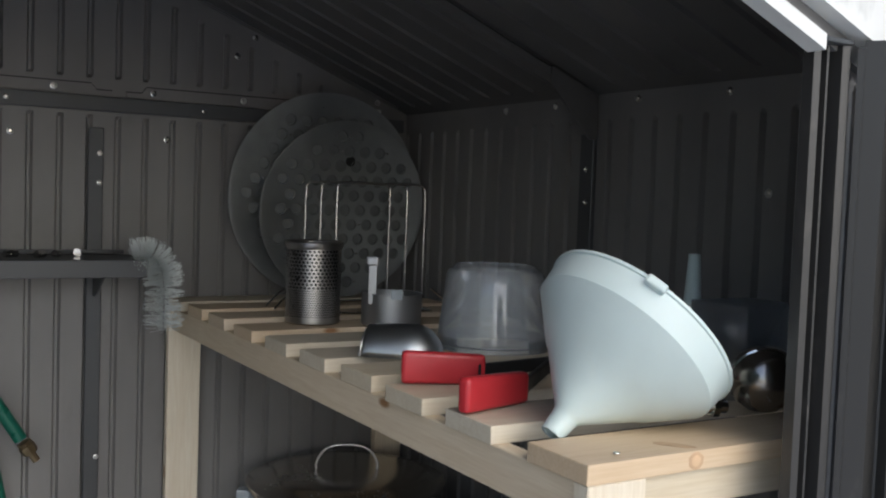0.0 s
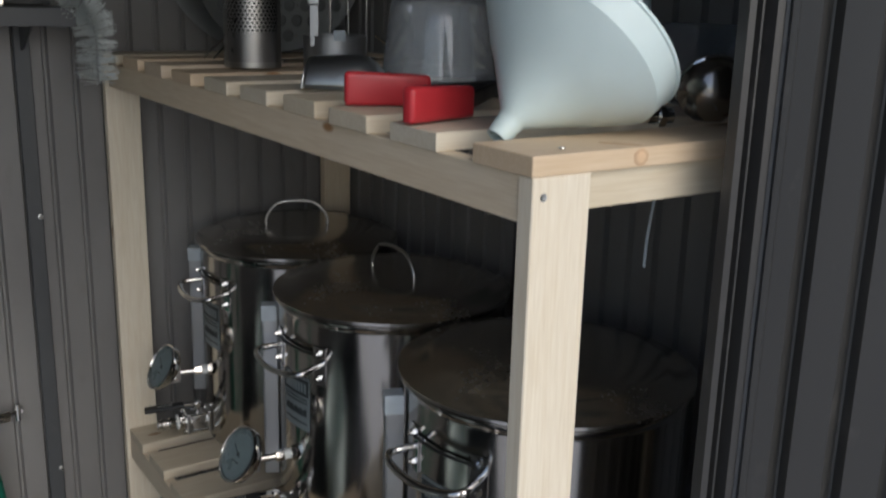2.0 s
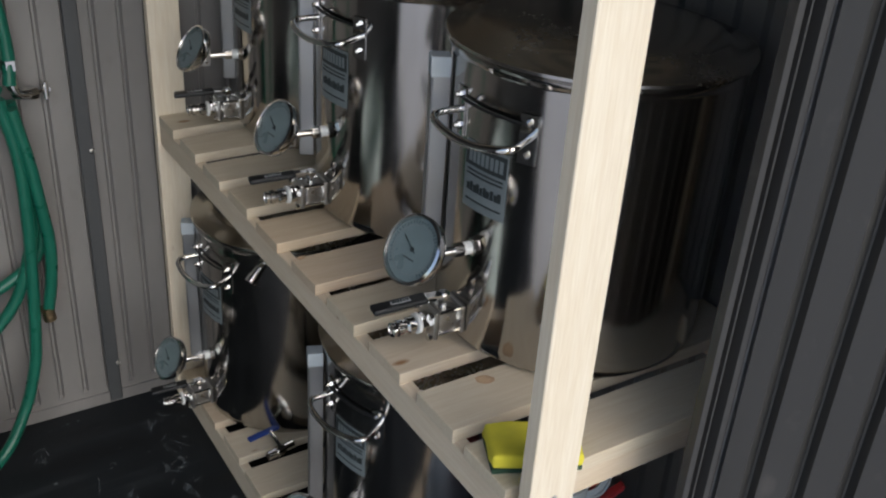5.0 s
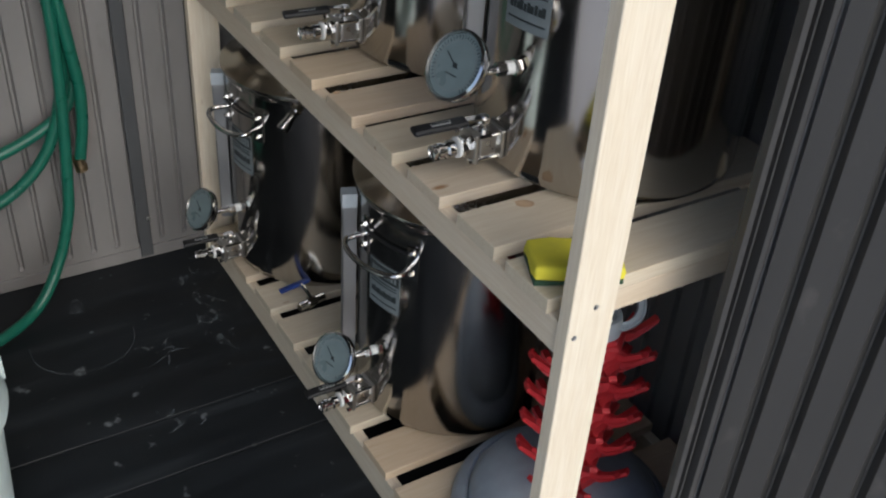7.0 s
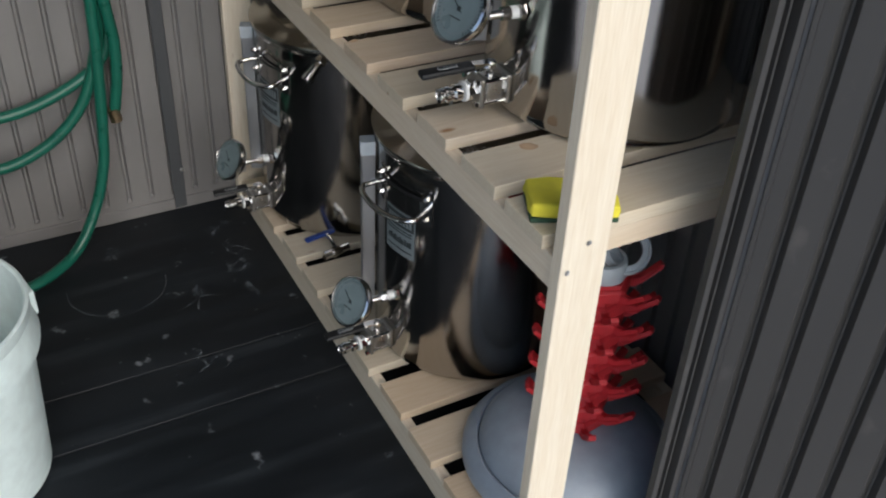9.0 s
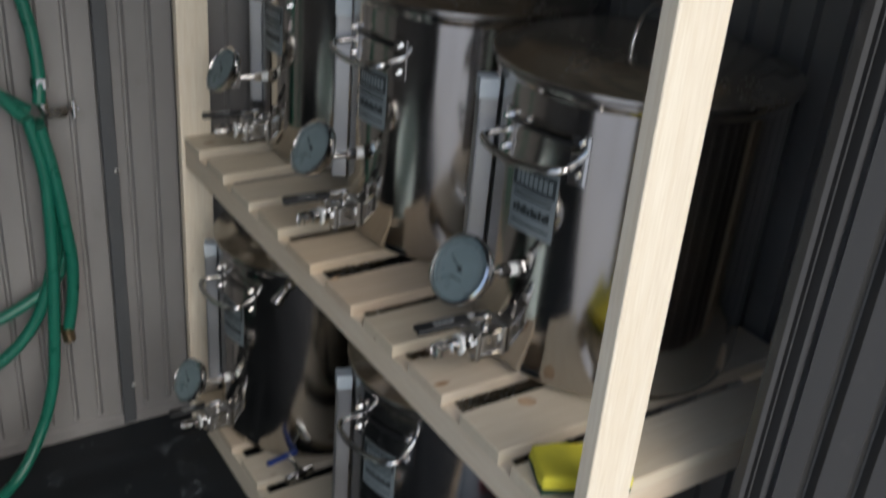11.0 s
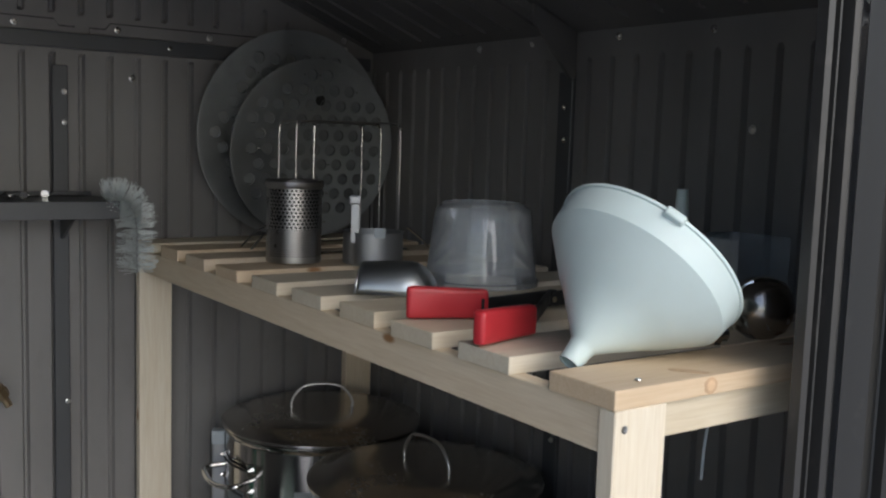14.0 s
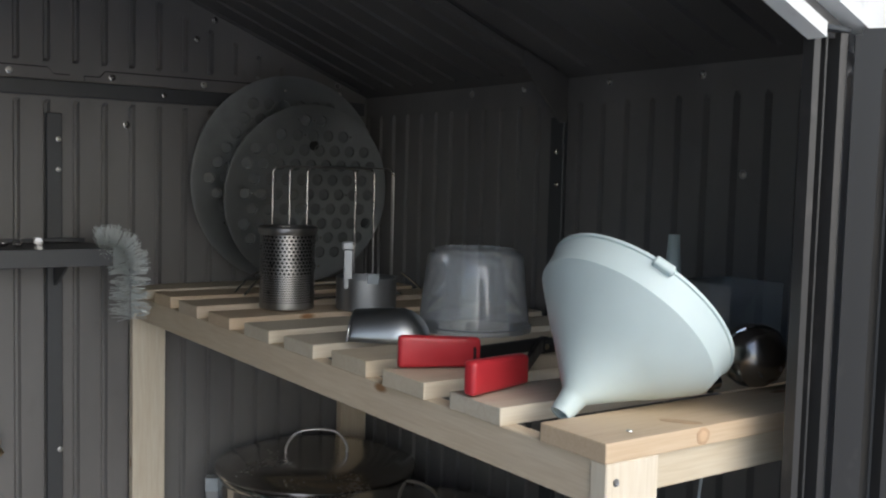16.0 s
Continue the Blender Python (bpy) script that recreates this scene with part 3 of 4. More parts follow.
def valve(parent, lever=True):
    """Ball valve on the kettle's front, with coupling and lever."""
    before = set(bpy.data.objects)
    v = part("ball_valve", join(box(-0.252, -0.222, -0.017, 0.017, 0.034, 0.070, 0.006, 3), rod((-0.262, 0, 0.052), (-0.212, 0, 0.052), 0.0165, 8)), CAST, parent, "three-piece stainless ball valve", True)
    for x in (-0.262, -0.219):
        part("flange", box(x, x + 0.007, -0.022, 0.022, 0.030, 0.074, 0.003), CAST, v)
    for sy in (-0.017, 0.017):
        for sz in (0.035, 0.069):
            part("tie_bolt", join(rod((-0.266, sy, sz), (-0.208, sy, sz), 0.0027, 8), rod((-0.270, sy, sz), (-0.265, sy, sz), 0.005, 6), rod((-0.209, sy, sz), (-0.204, sy, sz), 0.005, 6)), CHROME, v)
    part("inlet_nipple", join(rod((-0.212, 0, 0.052), (-0.19, 0, 0.052), 0.012), rod((-0.204, 0, 0.052), (-0.197, 0, 0.052), 0.017, 6)), CHROME, v, smooth=True)
    part("outlet_nut", rod((-0.278, 0, 0.052), (-0.262, 0, 0.052), 0.0145, 6), CHROME, v)
    part("seal_tape", rod((-0.2805, 0, 0.052), (-0.2760, 0, 0.052), 0.0150, 12), TRIM, v, "white thread tape")
    prof = [(0, 0), (0.0105, 0), (0.012, 0.004), (0.0125, 0.014), (0.0095, 0.017), (0.0095, 0.021), (0.0115, 0.023), (0.0115, 0.030), (0.0085, 0.0315), (0.0085, 0.034), (0.0105, 0.035), (0.0105, 0.038), (0.0065, 0.039), (0.0055, 0.037), (0.0055, 0.03), (0, 0.03)]
    part("quick_coupling", lathe(prof, 24, pose(-0.280, 0, 0.052, 0, -90, 0)), CHROME, v, smooth=True)
    part("valve_stem", join(rod((-0.237, 0, 0.070), (-0.237, 0, 0.092), 0.0065), rod((-0.237, 0, 0.082), (-0.237, 0, 0.089), 0.0095, 6)), CHROME, v, smooth=True)
    if lever:
        lv = part("lever", prism([(-0.005, -0.008), (0.03, -0.006), (0.03, 0.006), (-0.005, 0.008)], 0.003, pose(-0.237, 0, 0.087, 0, 0, 172)), CHROME, v)
        part("grip", join(box(0.026, 0.105, -0.0105, 0.0105, -0.0045, 0.0045, 0.004, 3)), BLACK, v, "black vinyl lever grip", True, pose(-0.237, 0, 0.0885, 0, 4, 172))
        part("grip_print", box(0.050, 0.078, -0.0042, 0.0042, 0.0046, 0.0050), PAPER, v, m=pose(-0.237, 0, 0.0885, 0, 4, 172))
        part("grip_lettering", join(*[box(x, x + 0.0035, -0.0028, 0.0028, 0.0052, 0.0055) for x in (0.052, 0.0565, 0.061, 0.0655, 0.070, 0.0735)]), INK, v, m=pose(-0.237, 0, 0.0885, 0, 4, 172))
    for o in set(bpy.data.objects) - before:
        o.data.transform(Matrix.Translation((0.017, 0, 0)))


def kettle(label, KH=0.425):
    dz = KH - 0.425
    k = thing("brew_kettle", label, "kettle", "stainless brewing kettles")
    part("body", lathe([(0, 0.003), (KR - 0.035, 0.003), (KR - 0.012, 0.006), (KR - 0.003, 0.014), (KR, 0.027), (KR, KH - 0.016), (KR + 0.001, KH - 0.012), (KR + 0.005, KH - 0.008), (KR + 0.006, KH - 0.003), (KR + 0.003, KH), (KR - 0.003, KH - 0.002), (KR - 0.004, 0.03), (0, 0.012)], 96), KETTLE, k, "mirror-polished kettle body", True)
    lid = part("lid", lathe([(0, KH - 0.002), (KR - 0.008, KH - 0.002), (KR + 0.004, KH + 0.0005), (KR + 0.009, KH + 0.003), (KR + 0.009, KH + 0.007), (KR + 0.003, KH + 0.009), (KR - 0.018, KH + 0.011), (KR - 0.030, KH + 0.019), (KR - 0.045, KH + 0.025), (0.10, KH + 0.027), (0.05, KH + 0.0275), (0, KH + 0.0275)], 96), LIDM, k, "stainless lid with loop handle", True)
    zt = KH + 0.027
    part("lid_handle", tube([(-0.062, 0, zt - 0.002), (-0.063, 0, zt + 0.010), (-0.055, 0, zt + 0.028), (-0.036, 0, zt + 0.045), (0, 0, zt + 0.050), (0.036, 0, zt + 0.045), (0.055, 0, zt + 0.028), (0.063, 0, zt + 0.010), (0.062, 0, zt - 0.002)], 0.0030, 10, 5), CAST, lid, "bent rod lid handle", True, pose(0, 0, 0, 0, 0, -28))
    # black discs laid on the lid, painted as the shade in vent holes
    part("lid_vents", join(*[lathe([(0, zt - 0.012), (0.009, zt - 0.012), (0.009, zt - 0.0095), (0, zt - 0.0095)], 12, pose((KR - 0.032) * math.cos(a), (KR - 0.032) * math.sin(a), -0.004)) for a in (3.5, 3.75, 4.0)]), DARKIN, lid, "dark vent hole")
    # side handle on two bolted plates
    c = -0.17
    h = part("side_handle", tube([(-KR * math.cos(a) * f, KR * math.sin(a) * f, z) for a, f, z in ((c + 0.31, 0.995, 0.372 + dz - 0.026), (c + 0.31, 1.10, 0.371 + dz - 0.026), (c + 0.30, 1.19, 0.369 + dz - 0.026), (c + 0.23, 1.235, 0.366 + dz - 0.026), (c + 0.08, 1.24, 0.361 + dz - 0.026), (c - 0.08, 1.24, 0.361 + dz - 0.026), (c - 0.23, 1.235, 0.366 + dz - 0.026), (c - 0.30, 1.19, 0.369 + dz - 0.026), (c - 0.31, 1.10, 0.371 + dz - 0.026), (c - 0.31, 0.995, 0.372 + dz - 0.026))], 0.0052, 10, 5), CHROME, k, "bent rod side handle", True)
    for s in (1, -1):
        part("handle_plate", curved_patch(KR + 0.0005, c + s * 0.31 - 0.06, c + s * 0.31 + 0.06, 0.338 + dz - 0.026, 0.402 + dz - 0.026, 0.002, 6), CHROME, h)
        for z in (0.350 + dz - 0.026, 0.392 + dz - 0.026):
            a = c + s * 0.305
            p = Vector((-KR * math.cos(a), KR * math.sin(a), z))
            o = Vector((-math.cos(a), math.sin(a), 0))
            part("handle_bolt", join(rod(p, p + o * 0.006, 0.0058, 6), rod(p + o * 0.005, p + o * 0.011, 0.0036, 8)), CHROME, h)
    # thin black rod on the body, added as the handle's dark reflection
    part("handle_reflection", tube([(-(KR + 0.004) * math.cos(c + a), (KR + 0.004) * math.sin(c + a), 0.389 + dz - 0.026) for a in (0.33, 0.2, 0.07, -0.07, -0.2, -0.33)], 0.0022, 6, 3), BLACK, h)
    # maker's label, lettering as bars
    s = part("maker_label", curved_patch(KR + 0.0006, c - 0.195, c + 0.195, 0.232 + dz - 0.010, 0.325 + dz - 0.010, 0.0006, 12), STICKER, k, "frosted label with dark print")
    part("title_block", curved_patch(KR + 0.0013, c - 0.185, c + 0.185, 0.292 + dz - 0.010, 0.321 + dz - 0.010, 0.0005, 12), INK, s)
    part("title_letters", join(*[curved_patch(KR + 0.0019, c - 0.16 + 0.040 * i, c - 0.16 + 0.040 * i + 0.028, 0.298 + dz - 0.010, 0.315 + dz - 0.010, 0.0005, 2) for i in range(8)]), STICKER, s)
    for z in (0.285, 0.279, 0.243):
        part("print_line", curved_patch(KR + 0.0013, c - 0.165, c + 0.165, z + dz - 0.010, z + dz - 0.010 + 0.0025, 0.0005, 12), INK, s)
    part("subtitle_letters", join(*[curved_patch(KR + 0.0013, c - 0.16 + 0.032 * i, c - 0.16 + 0.032 * i + (0.025 if i % 3 else 0.03), 0.257 + dz - 0.010, (0.267 if i % 2 else 0.27) + dz - 0.010, 0.0005, 2) for i in range(10)]), INK, s)
    # sight gauge in a folded channel
    g = part("sight_gauge", join(box(-0.012, 0.012, -0.012, -0.0095, 0.085, 0.385 + dz, 0.001, 1), box(-0.012, 0.012, 0.0095, 0.012, 0.085, 0.385 + dz, 0.001, 1), box(-0.014, -0.0115, -0.012, 0.012, 0.085, 0.385 + dz, 0.001, 1)), SATIN, k, "folded steel sight gauge guard", m=pose(-(KR + 0.014) * math.cos(0.42), (KR + 0.014) * math.sin(0.42), 0, 0, 0, -24))
    part("gauge_tube", rod((0.004, 0, 0.09), (0.004, 0, 0.38 + dz), 0.006), LIGHTGREY, g, m=pose(-(KR + 0.014) * math.cos(0.42), (KR + 0.014) * math.sin(0.42), 0, 0, 0, -24))
    part("gauge_cap", box(-0.0155, 0.012, -0.0135, 0.0135, 0.372 + dz, 0.400 + dz, 0.002), LIGHTGREY, g, "pale cap", m=pose(-(KR + 0.014) * math.cos(0.42), (KR + 0.014) * math.sin(0.42), 0, 0, 0, -24))
    dial(k)
    valve(k)
    return k


first = kettle("polished stainless brewing kettle with lid, on the middle deck")
first.matrix_world = pose(0.305, 0.328, MID)
second = copy_thing(first, pose(0.310, 0.752, MID, 0, 0, -4))
third = copy_thing(first, pose(0.325, 1.165, MID, 0, 0, -8))
for k, turn in ((first, 53), (second, -54), (third, 11)):
    for o in k.children_recursive:
        if o.name.startswith("lid_handle"):
            o.rotation_euler.z = radians(turn)
low_a = kettle("tall polished stainless brewing kettle standing on the lowest deck", 0.470)
low_a.matrix_world = pose(0.248, 0.590, LOW, 0, 0, 4)
low_b = tagged(copy_thing(low_a, pose(0.208, 1.135, LOW, 0, 0, 0)), "tall polished stainless brewing kettle with extra spigot, on lowest deck")
spig = part("spigot", join(rod((-0.100, -0.160, 0.470), (-0.140, -0.176, 0.446), 0.008), rod((-0.118, -0.167, 0.459), (-0.128, -0.171, 0.453), 0.0125, 6), lathe([(0.0075, 0), (0.0105, 0), (0.0105, 0.018), (0.0125, 0.019), (0.0125, 0.034), (0.0095, 0.036), (0.0075, 0.036)], 16, pose(-0.136, -0.175, 0.449) @ Vector((-0.040, -0.012, -0.036)).to_track_quat("Z", "Y").to_matrix().to_4x4(), closed=True)), CHROME, low_b, "chrome angled spigot", True)

# ---------------------------------------------------------------- on the top deck


def perforated(r, z0, z1, cells, rows, hole=0.36):
    """A cylinder wall pierced by staggered round holes."""
    bm = bmesh.new()
    ch = (z1 - z0) / rows
    def at(u, v, row):
        a = 2 * math.pi * (u + (0.5 if row % 2 else 0)) / cells
        return bm.verts.new((r * math.cos(a), r * math.sin(a), z0 + v))
    for row in range(rows):
        for k in range(cells):
            sq = [(0, 0), (0.5, 0), (1, 0), (1, 0.5), (1, 1), (0.5, 1), (0, 1), (0, 0.5)]
            ci = [(0.5 + hole * math.cos(radians(225 + 45 * i)), 0.5 + hole * math.sin(radians(225 + 45 * i))) for i in range(8)]
            a = [at(k + u, (row + v) * ch, row) for u, v in sq]
            b = [at(k + u, (row + v) * ch, row) for u, v in ci]
            for i in range(8):
                j = (i + 1) % 8
                bm.faces.new((a[i], a[j], b[j], b[i]))
    return bm


def strainer():
    s = thing("strainer_tube", "perforated stainless strainer cylinder on the top deck", "strainer", at=(0.132, 0.918, TOP))
    r = 0.047
    part("rim_band", lathe([(r, 0.128), (r + 0.003, 0.132), (r + 0.0035, 0.139), (r + 0.001, 0.142), (r - 0.002, 0.139), (r - 0.0015, 0.128)], 48), MESHM, s, smooth=True)
    part("foot_band", lathe([(0, 0.001), (r - 0.002, 0.001), (r, 0.003), (r, 0.012), (r - 0.0015, 0.012), (r - 0.002, 0.004), (0, 0.003)], 48), MESHM, s, smooth=True)
    part("coarse_mesh", perforated(r, 0.060, 0.128, 40, 11), MESHM, s, "coarse round perforation")
    part("fine_mesh", perforated(r, 0.012, 0.060, 72, 12, 0.30), MESHM, s, "fine perforation")
    # added black sleeve: the dark seen through the holes, as colour
    part("inner_shade", lathe([(r - 0.006, 0.006), (r - 0.006, 0.135), (r - 0.007, 0.135), (r - 0.007, 0.006)], 40), DARKIN, s)


strainer()


def false_bottom(cx, cy, r, tilt, label):
    d = thing("false_bottom", label, "strainer plate", "kettle false bottoms", at=(cx, cy, TOP))
    m = pose(0, 0, 0, 90 - tilt, 0, 0) @ pose(0, r, 0)
    part("plate", lathe([(0, -0.004), (r * 0.93, -0.004), (r * 0.965, -0.001), (r, -0.001), (r, 0.001), (r * 0.96, 0.001), (r * 0.92, -0.002), (0, -0.002)], 72), PLATE, d, "dull steel disc", True, m)
    dots = []
    # not pierced: a shallow disc whose darker colour stands for the hole's shade
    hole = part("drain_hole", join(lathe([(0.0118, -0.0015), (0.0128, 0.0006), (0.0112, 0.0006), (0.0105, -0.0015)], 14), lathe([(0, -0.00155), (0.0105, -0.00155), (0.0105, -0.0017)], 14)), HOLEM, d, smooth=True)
    spare = True
    rr = random.Random(int(r * 1000))
    p = 0.036
    for i in range(-6, 7):
        for j in range(-7, 8):
            x, y = (i + 0.5 * (j % 2)) * p, j * p * 0.87
            if math.hypot(x, y) < r * 0.84:
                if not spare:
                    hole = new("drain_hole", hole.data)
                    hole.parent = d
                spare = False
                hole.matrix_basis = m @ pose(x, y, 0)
            if rr.random() < 0.25 and math.hypot(x, y) < r * 0.88:
                dots.append(lathe([(0, 0.001), (0.0016, 0.0006), (0.002, -0.0015)], 8, pose(x + p * 0.5, y, 0)))
    part("rivets", join(*dots), CHROME, d, "small bright rivets", True, m)["kind"] = "stuff"
    # black disc on the plate, shade of the opening as colour
    part("pickup_hole", lathe([(0, -0.0015), (0.011, -0.0015), (0.011, -0.0012), (0, -0.0012)], 16), DARKIN, d, "dark pick-up hole", m=m @ pose(0.005, r * 0.55, 0))


false_bottom(0.328, 1.333, 0.220, -4, "large round perforated steel plate leaning against the wall")
false_bottom(0.347, 1.285, 0.190, -7, "smaller round perforated steel plate leaning on another")


def dish_rack():
    d = thing("wire_rack", "chromed wire rack with three tall arches", "rack")
    for k, y in enumerate((1.140, 1.066, 0.994)):
        x0, x1 = 0.207, 0.391
        part("arch", tube([(x0, y, TOP + 0.012), (x0, y, TOP + 0.10), (x0, y, TOP + 0.225), (x0 + 0.004, y, TOP + 0.238), (x0 + 0.016, y, TOP + 0.245), ((x0 + x1) / 2, y, TOP + 0.245), (x1 - 0.016, y, TOP + 0.245), (x1 - 0.004, y, TOP + 0.238), (x1, y, TOP + 0.225), (x1, y, TOP + 0.10), (x1, y, TOP + 0.012)], 0.0019, 8, 4), MESHM, d, smooth=True)
    part("base_frame", join(*[tube([(x, 0.955, TOP + 0.008), (x, 1.05, TOP + 0.008), (x, 1.15, TOP + 0.008)], 0.003, 8, 3) for x in (0.207, 0.391)], *[tube([(0.207, y, TOP + 0.008), (0.29, y, TOP + 0.008), (0.391, y, TOP + 0.008)], 0.0025, 8, 3) for y in (0.96, 1.145)]), CHROME, d, smooth=True)
    for y in (1.145, 1.10):
        part("prop_leg", tube([(0.207, y, TOP + 0.05), (0.165, y, TOP + 0.032), (0.128, y - 0.01, TOP + 0.003)], 0.0022, 8, 4), CHROME, d, smooth=True)
    part("prop_leg", tube([(0.391, 0.96, TOP + 0.05), (0.415, 0.95, TOP + 0.03), (0.44, 0.94, TOP + 0.003)], 0.0022, 8, 4), CHROME, d, smooth=True)


dish_rack()


def measure_cup():
    d = thing("dipper", "grey metal dipper with upright strap handle", "dipper", at=(0.249, 0.848, TOP))
    part("cup", lathe([(0, 0.001), (0.049, 0.001), (0.052, 0.004), (0.052, 0.055), (0.0535, 0.056), (0.0535, 0.0575), (0.0505, 0.057), (0.0505, 0.005), (0, 0.003)], 48), SATIN, d, smooth=True)
    part("strap", join(box(-0.007, 0.007, -0.052, -0.0495, 0.04, 0.112, 0.001), box(-0.011, 0.009, -0.055, -0.0485, 0.105, 0.120, 0.003)), SATIN, d, m=pose(-0.0475, -0.0195, 0, 0, 0, -33) @ pose(0, 0.0507, 0))
    part("rim_clip", box(0.008, 0.028, -0.0535, -0.0505, 0.05, 0.067, 0.002), LIGHTGREY, d, m=pose(0, 0, 0, 0, 0, -38))


measure_cup()


def scoop():
    d = thing("metal_scoop", "shiny steel scoop lying open side down on the slats", "scoop", at=(0.112, 0.550, TOP), rz=-42)
    bm = bmesh.new()
    rows = []
    n, mouth, r1 = 16, -0.052, 0.043
    for k in range(25):
        if k < 12:
            f = k / 11
            x, r = mouth + f * (0.014 - mouth), 0.039 + (r1 - 0.039) * f ** 0.7
        else:
            q = math.pi / 2 * (k - 11) / 13
            x, r = 0.014 + r1 * math.sin(q), r1 * max(0.02, math.cos(q))
        lean = max(0.0, 1 - k / 7) * 0.004
        rows.append([bm.verts.new((x + lean * math.sin(math.pi * j / n), r * math.cos(math.pi * j / n), 0.003 + 1.0 * r * math.sin(math.pi * j / n))) for j in range(n + 1)])
    for p, q in zip(rows, rows[1:]):
        for j in range(n):
            bm.faces.new((p[j], q[j], q[j + 1], p[j + 1]))
    bmesh.ops.recalc_face_normals(bm, faces=bm.faces[:])
    lip = tube([v.co.copy() for v in rows[0]], 0.0018, 8, 2)
    bowl = part("bowl", bm, SCOOPM, d, smooth=True)
    wall = bowl.modifiers.new("sheet", "SOLIDIFY")
    wall.thickness, wall.offset = 0.0012, 1
    part("rolled_lip", lip, SCOOPM, d, smooth=True)


scoop()


def tub():
    d = thing("plastic_tub", "cloudy clear plastic tub standing upside down", "tub", at=(0.283, 0.580, TOP))
    o = [(0.093, 0.002), (0.093, 0.010), (0.0895, 0.011), (0.0885, 0.020), (0.081, 0.085), (0.0775, 0.114), (0.0725, 0.1212), (0.067, 0.122), (0.0655, 0.127), (0.061, 0.128), (0.059, 0.124), (0, 0.124)]
    i = [(0, 0.1228), (0.058, 0.1228), (0.0655, 0.1205), (0.0705, 0.119), (0.076, 0.112), (0.0797, 0.085), (0.087, 0.020), (0.088, 0.010), (0.0915, 0.008), (0.0915, 0.002)]
    for name, prof in (("rim", o[:4] + i[-4:]), ("shell", o[3:] + i[:-3])):
        ob = part(name, lathe([(r * 0.95, h * 0.985) for r, h in prof], 64, closed=name == "rim"), CLEAR, d, "rolled rim" if name == "rim" else "", True)
        ob.visible_shadow = False


tub()


def pliers():
    d = thing("lever_pliers", "black lever tool with two red vinyl grips", "pliers")
    def grip(a, b, h, z, w):
        a, b = Vector((*a, z)), Vector((*b, z))
        n = (b - a).length
        yaw = math.degrees(math.atan2(b.y - a.y, b.x - a.x))
        bm = box(0, n, -w / 2, w / 2, 0, h, 0.006, 3)
        for v in bm.verts:
            v.co.z += 0.0035 * math.sin(math.pi * v.co.x / n) - (0.004 if v.co.z > h / 2 else 0) * (v.co.x / n)
        part("grip", bm, RED, d, "red vinyl grip", True, Matrix.Translation(a) @ pose(0, 0, 0, 0, 0, yaw))
        return b
    e1 = grip((0.014, 0.372), (0.108, 0.333), 0.040, TOP + 0.001, 0.014)
    e2 = grip((-0.004, 0.204), (0.095, 0.232), 0.038, TOP + 0.001, 0.016)
    pivot = Vector((0.222, 0.350, TOP + 0.016))
    for e in (e1, e2):
        q = e + Vector((0, 0, 0.018))
        s = (pivot - q)
        yaw = math.degrees(math.atan2(s.y, s.x))
        part("arm", box(-0.012, s.length + 0.012, -0.003, 0.003, -0.009, 0.008, 0.002), BLACK, d, m=Matrix.Translation(q) @ pose(0, 0, 0, 0, 0, yaw))
    part("jaw", join(box(-0.012, 0.055, -0.004, 0.004, -0.011, 0.009, 0.003), rod((0, -0.009, 0), (0, 0.009, 0), 0.008, 16)), BLACK, d, "black steel jaw", m=Matrix.Translation(pivot) @ pose(0, 0, 0, 0, 0, 8))
    part("pivot_pin", rod((pivot.x, pivot.y - 0.011, pivot.z), (pivot.x, pivot.y + 0.011, pivot.z), 0.004), CHROME, d)


pliers()


def big_funnel():
    d = thing("large_funnel", "large milky white plastic funnel lying on its side", "funnel")
    L, R = 0.1420, 0.1075
    o = [(0.0115, -0.006), (0.0125, 0.004), (0.0132, 0.012), (0.0145, 0.019), (0.0625, 0.0690), (0.0665, 0.0715), (R - 0.006, L - 0.033), (R - 0.004, L - 0.031), (R - 0.001, L - 0.004), (R + 0.001, L - 0.003), (R + 0.001, L)]
    i = [(r - 0.002, z + 0.0004) for r, z in o[::-1]]
    axis = Vector((math.cos(0.008) * math.cos(0.755), math.sin(0.008) * math.cos(0.755), math.sin(0.755)))
    m = Matrix.Translation((0.041, 0.104, TOP + 0.003)) @ axis.to_track_quat("Z", "Y").to_matrix().to_4x4()
    part("cone", lathe(o + i, 72, m, closed=True), MILKY, d, smooth=True)
    # hanging tab on the rim
    r = Vector((-0.470, -0.730, 0.496))
    r = (r - axis * r.dot(axis)).normalized()
    turn = Matrix((r, axis.cross(r), axis)).transposed().to_4x4()
    tab = box(R - 0.003, R + 0.007, -0.011, 0.011, L - 0.009, L + 0.0005, 0.003, 3)
    part("hanging_tab", tab, MILKY, d, smooth=True, m=Matrix.Translation((0.041, 0.104, TOP + 0.003)) @ turn)


big_funnel()


def small_funnel():
    d = thing("small_funnel", "small white plastic funnel standing spout up", "funnel", at=(0.438, 0.325, TOP))
    o = [(0.062, 0.0), (0.062, 0.012), (0.059, 0.014), (0.019, 0.082), (0.0125, 0.088), (0.0078, 0.160), (0.0062, 0.160), (0.010, 0.088), (0.017, 0.080), (0.057, 0.012), (0.060, 0.0)]
    part("cone", lathe(o, 40, closed=True), MILKY, d, smooth=True)


small_funnel()


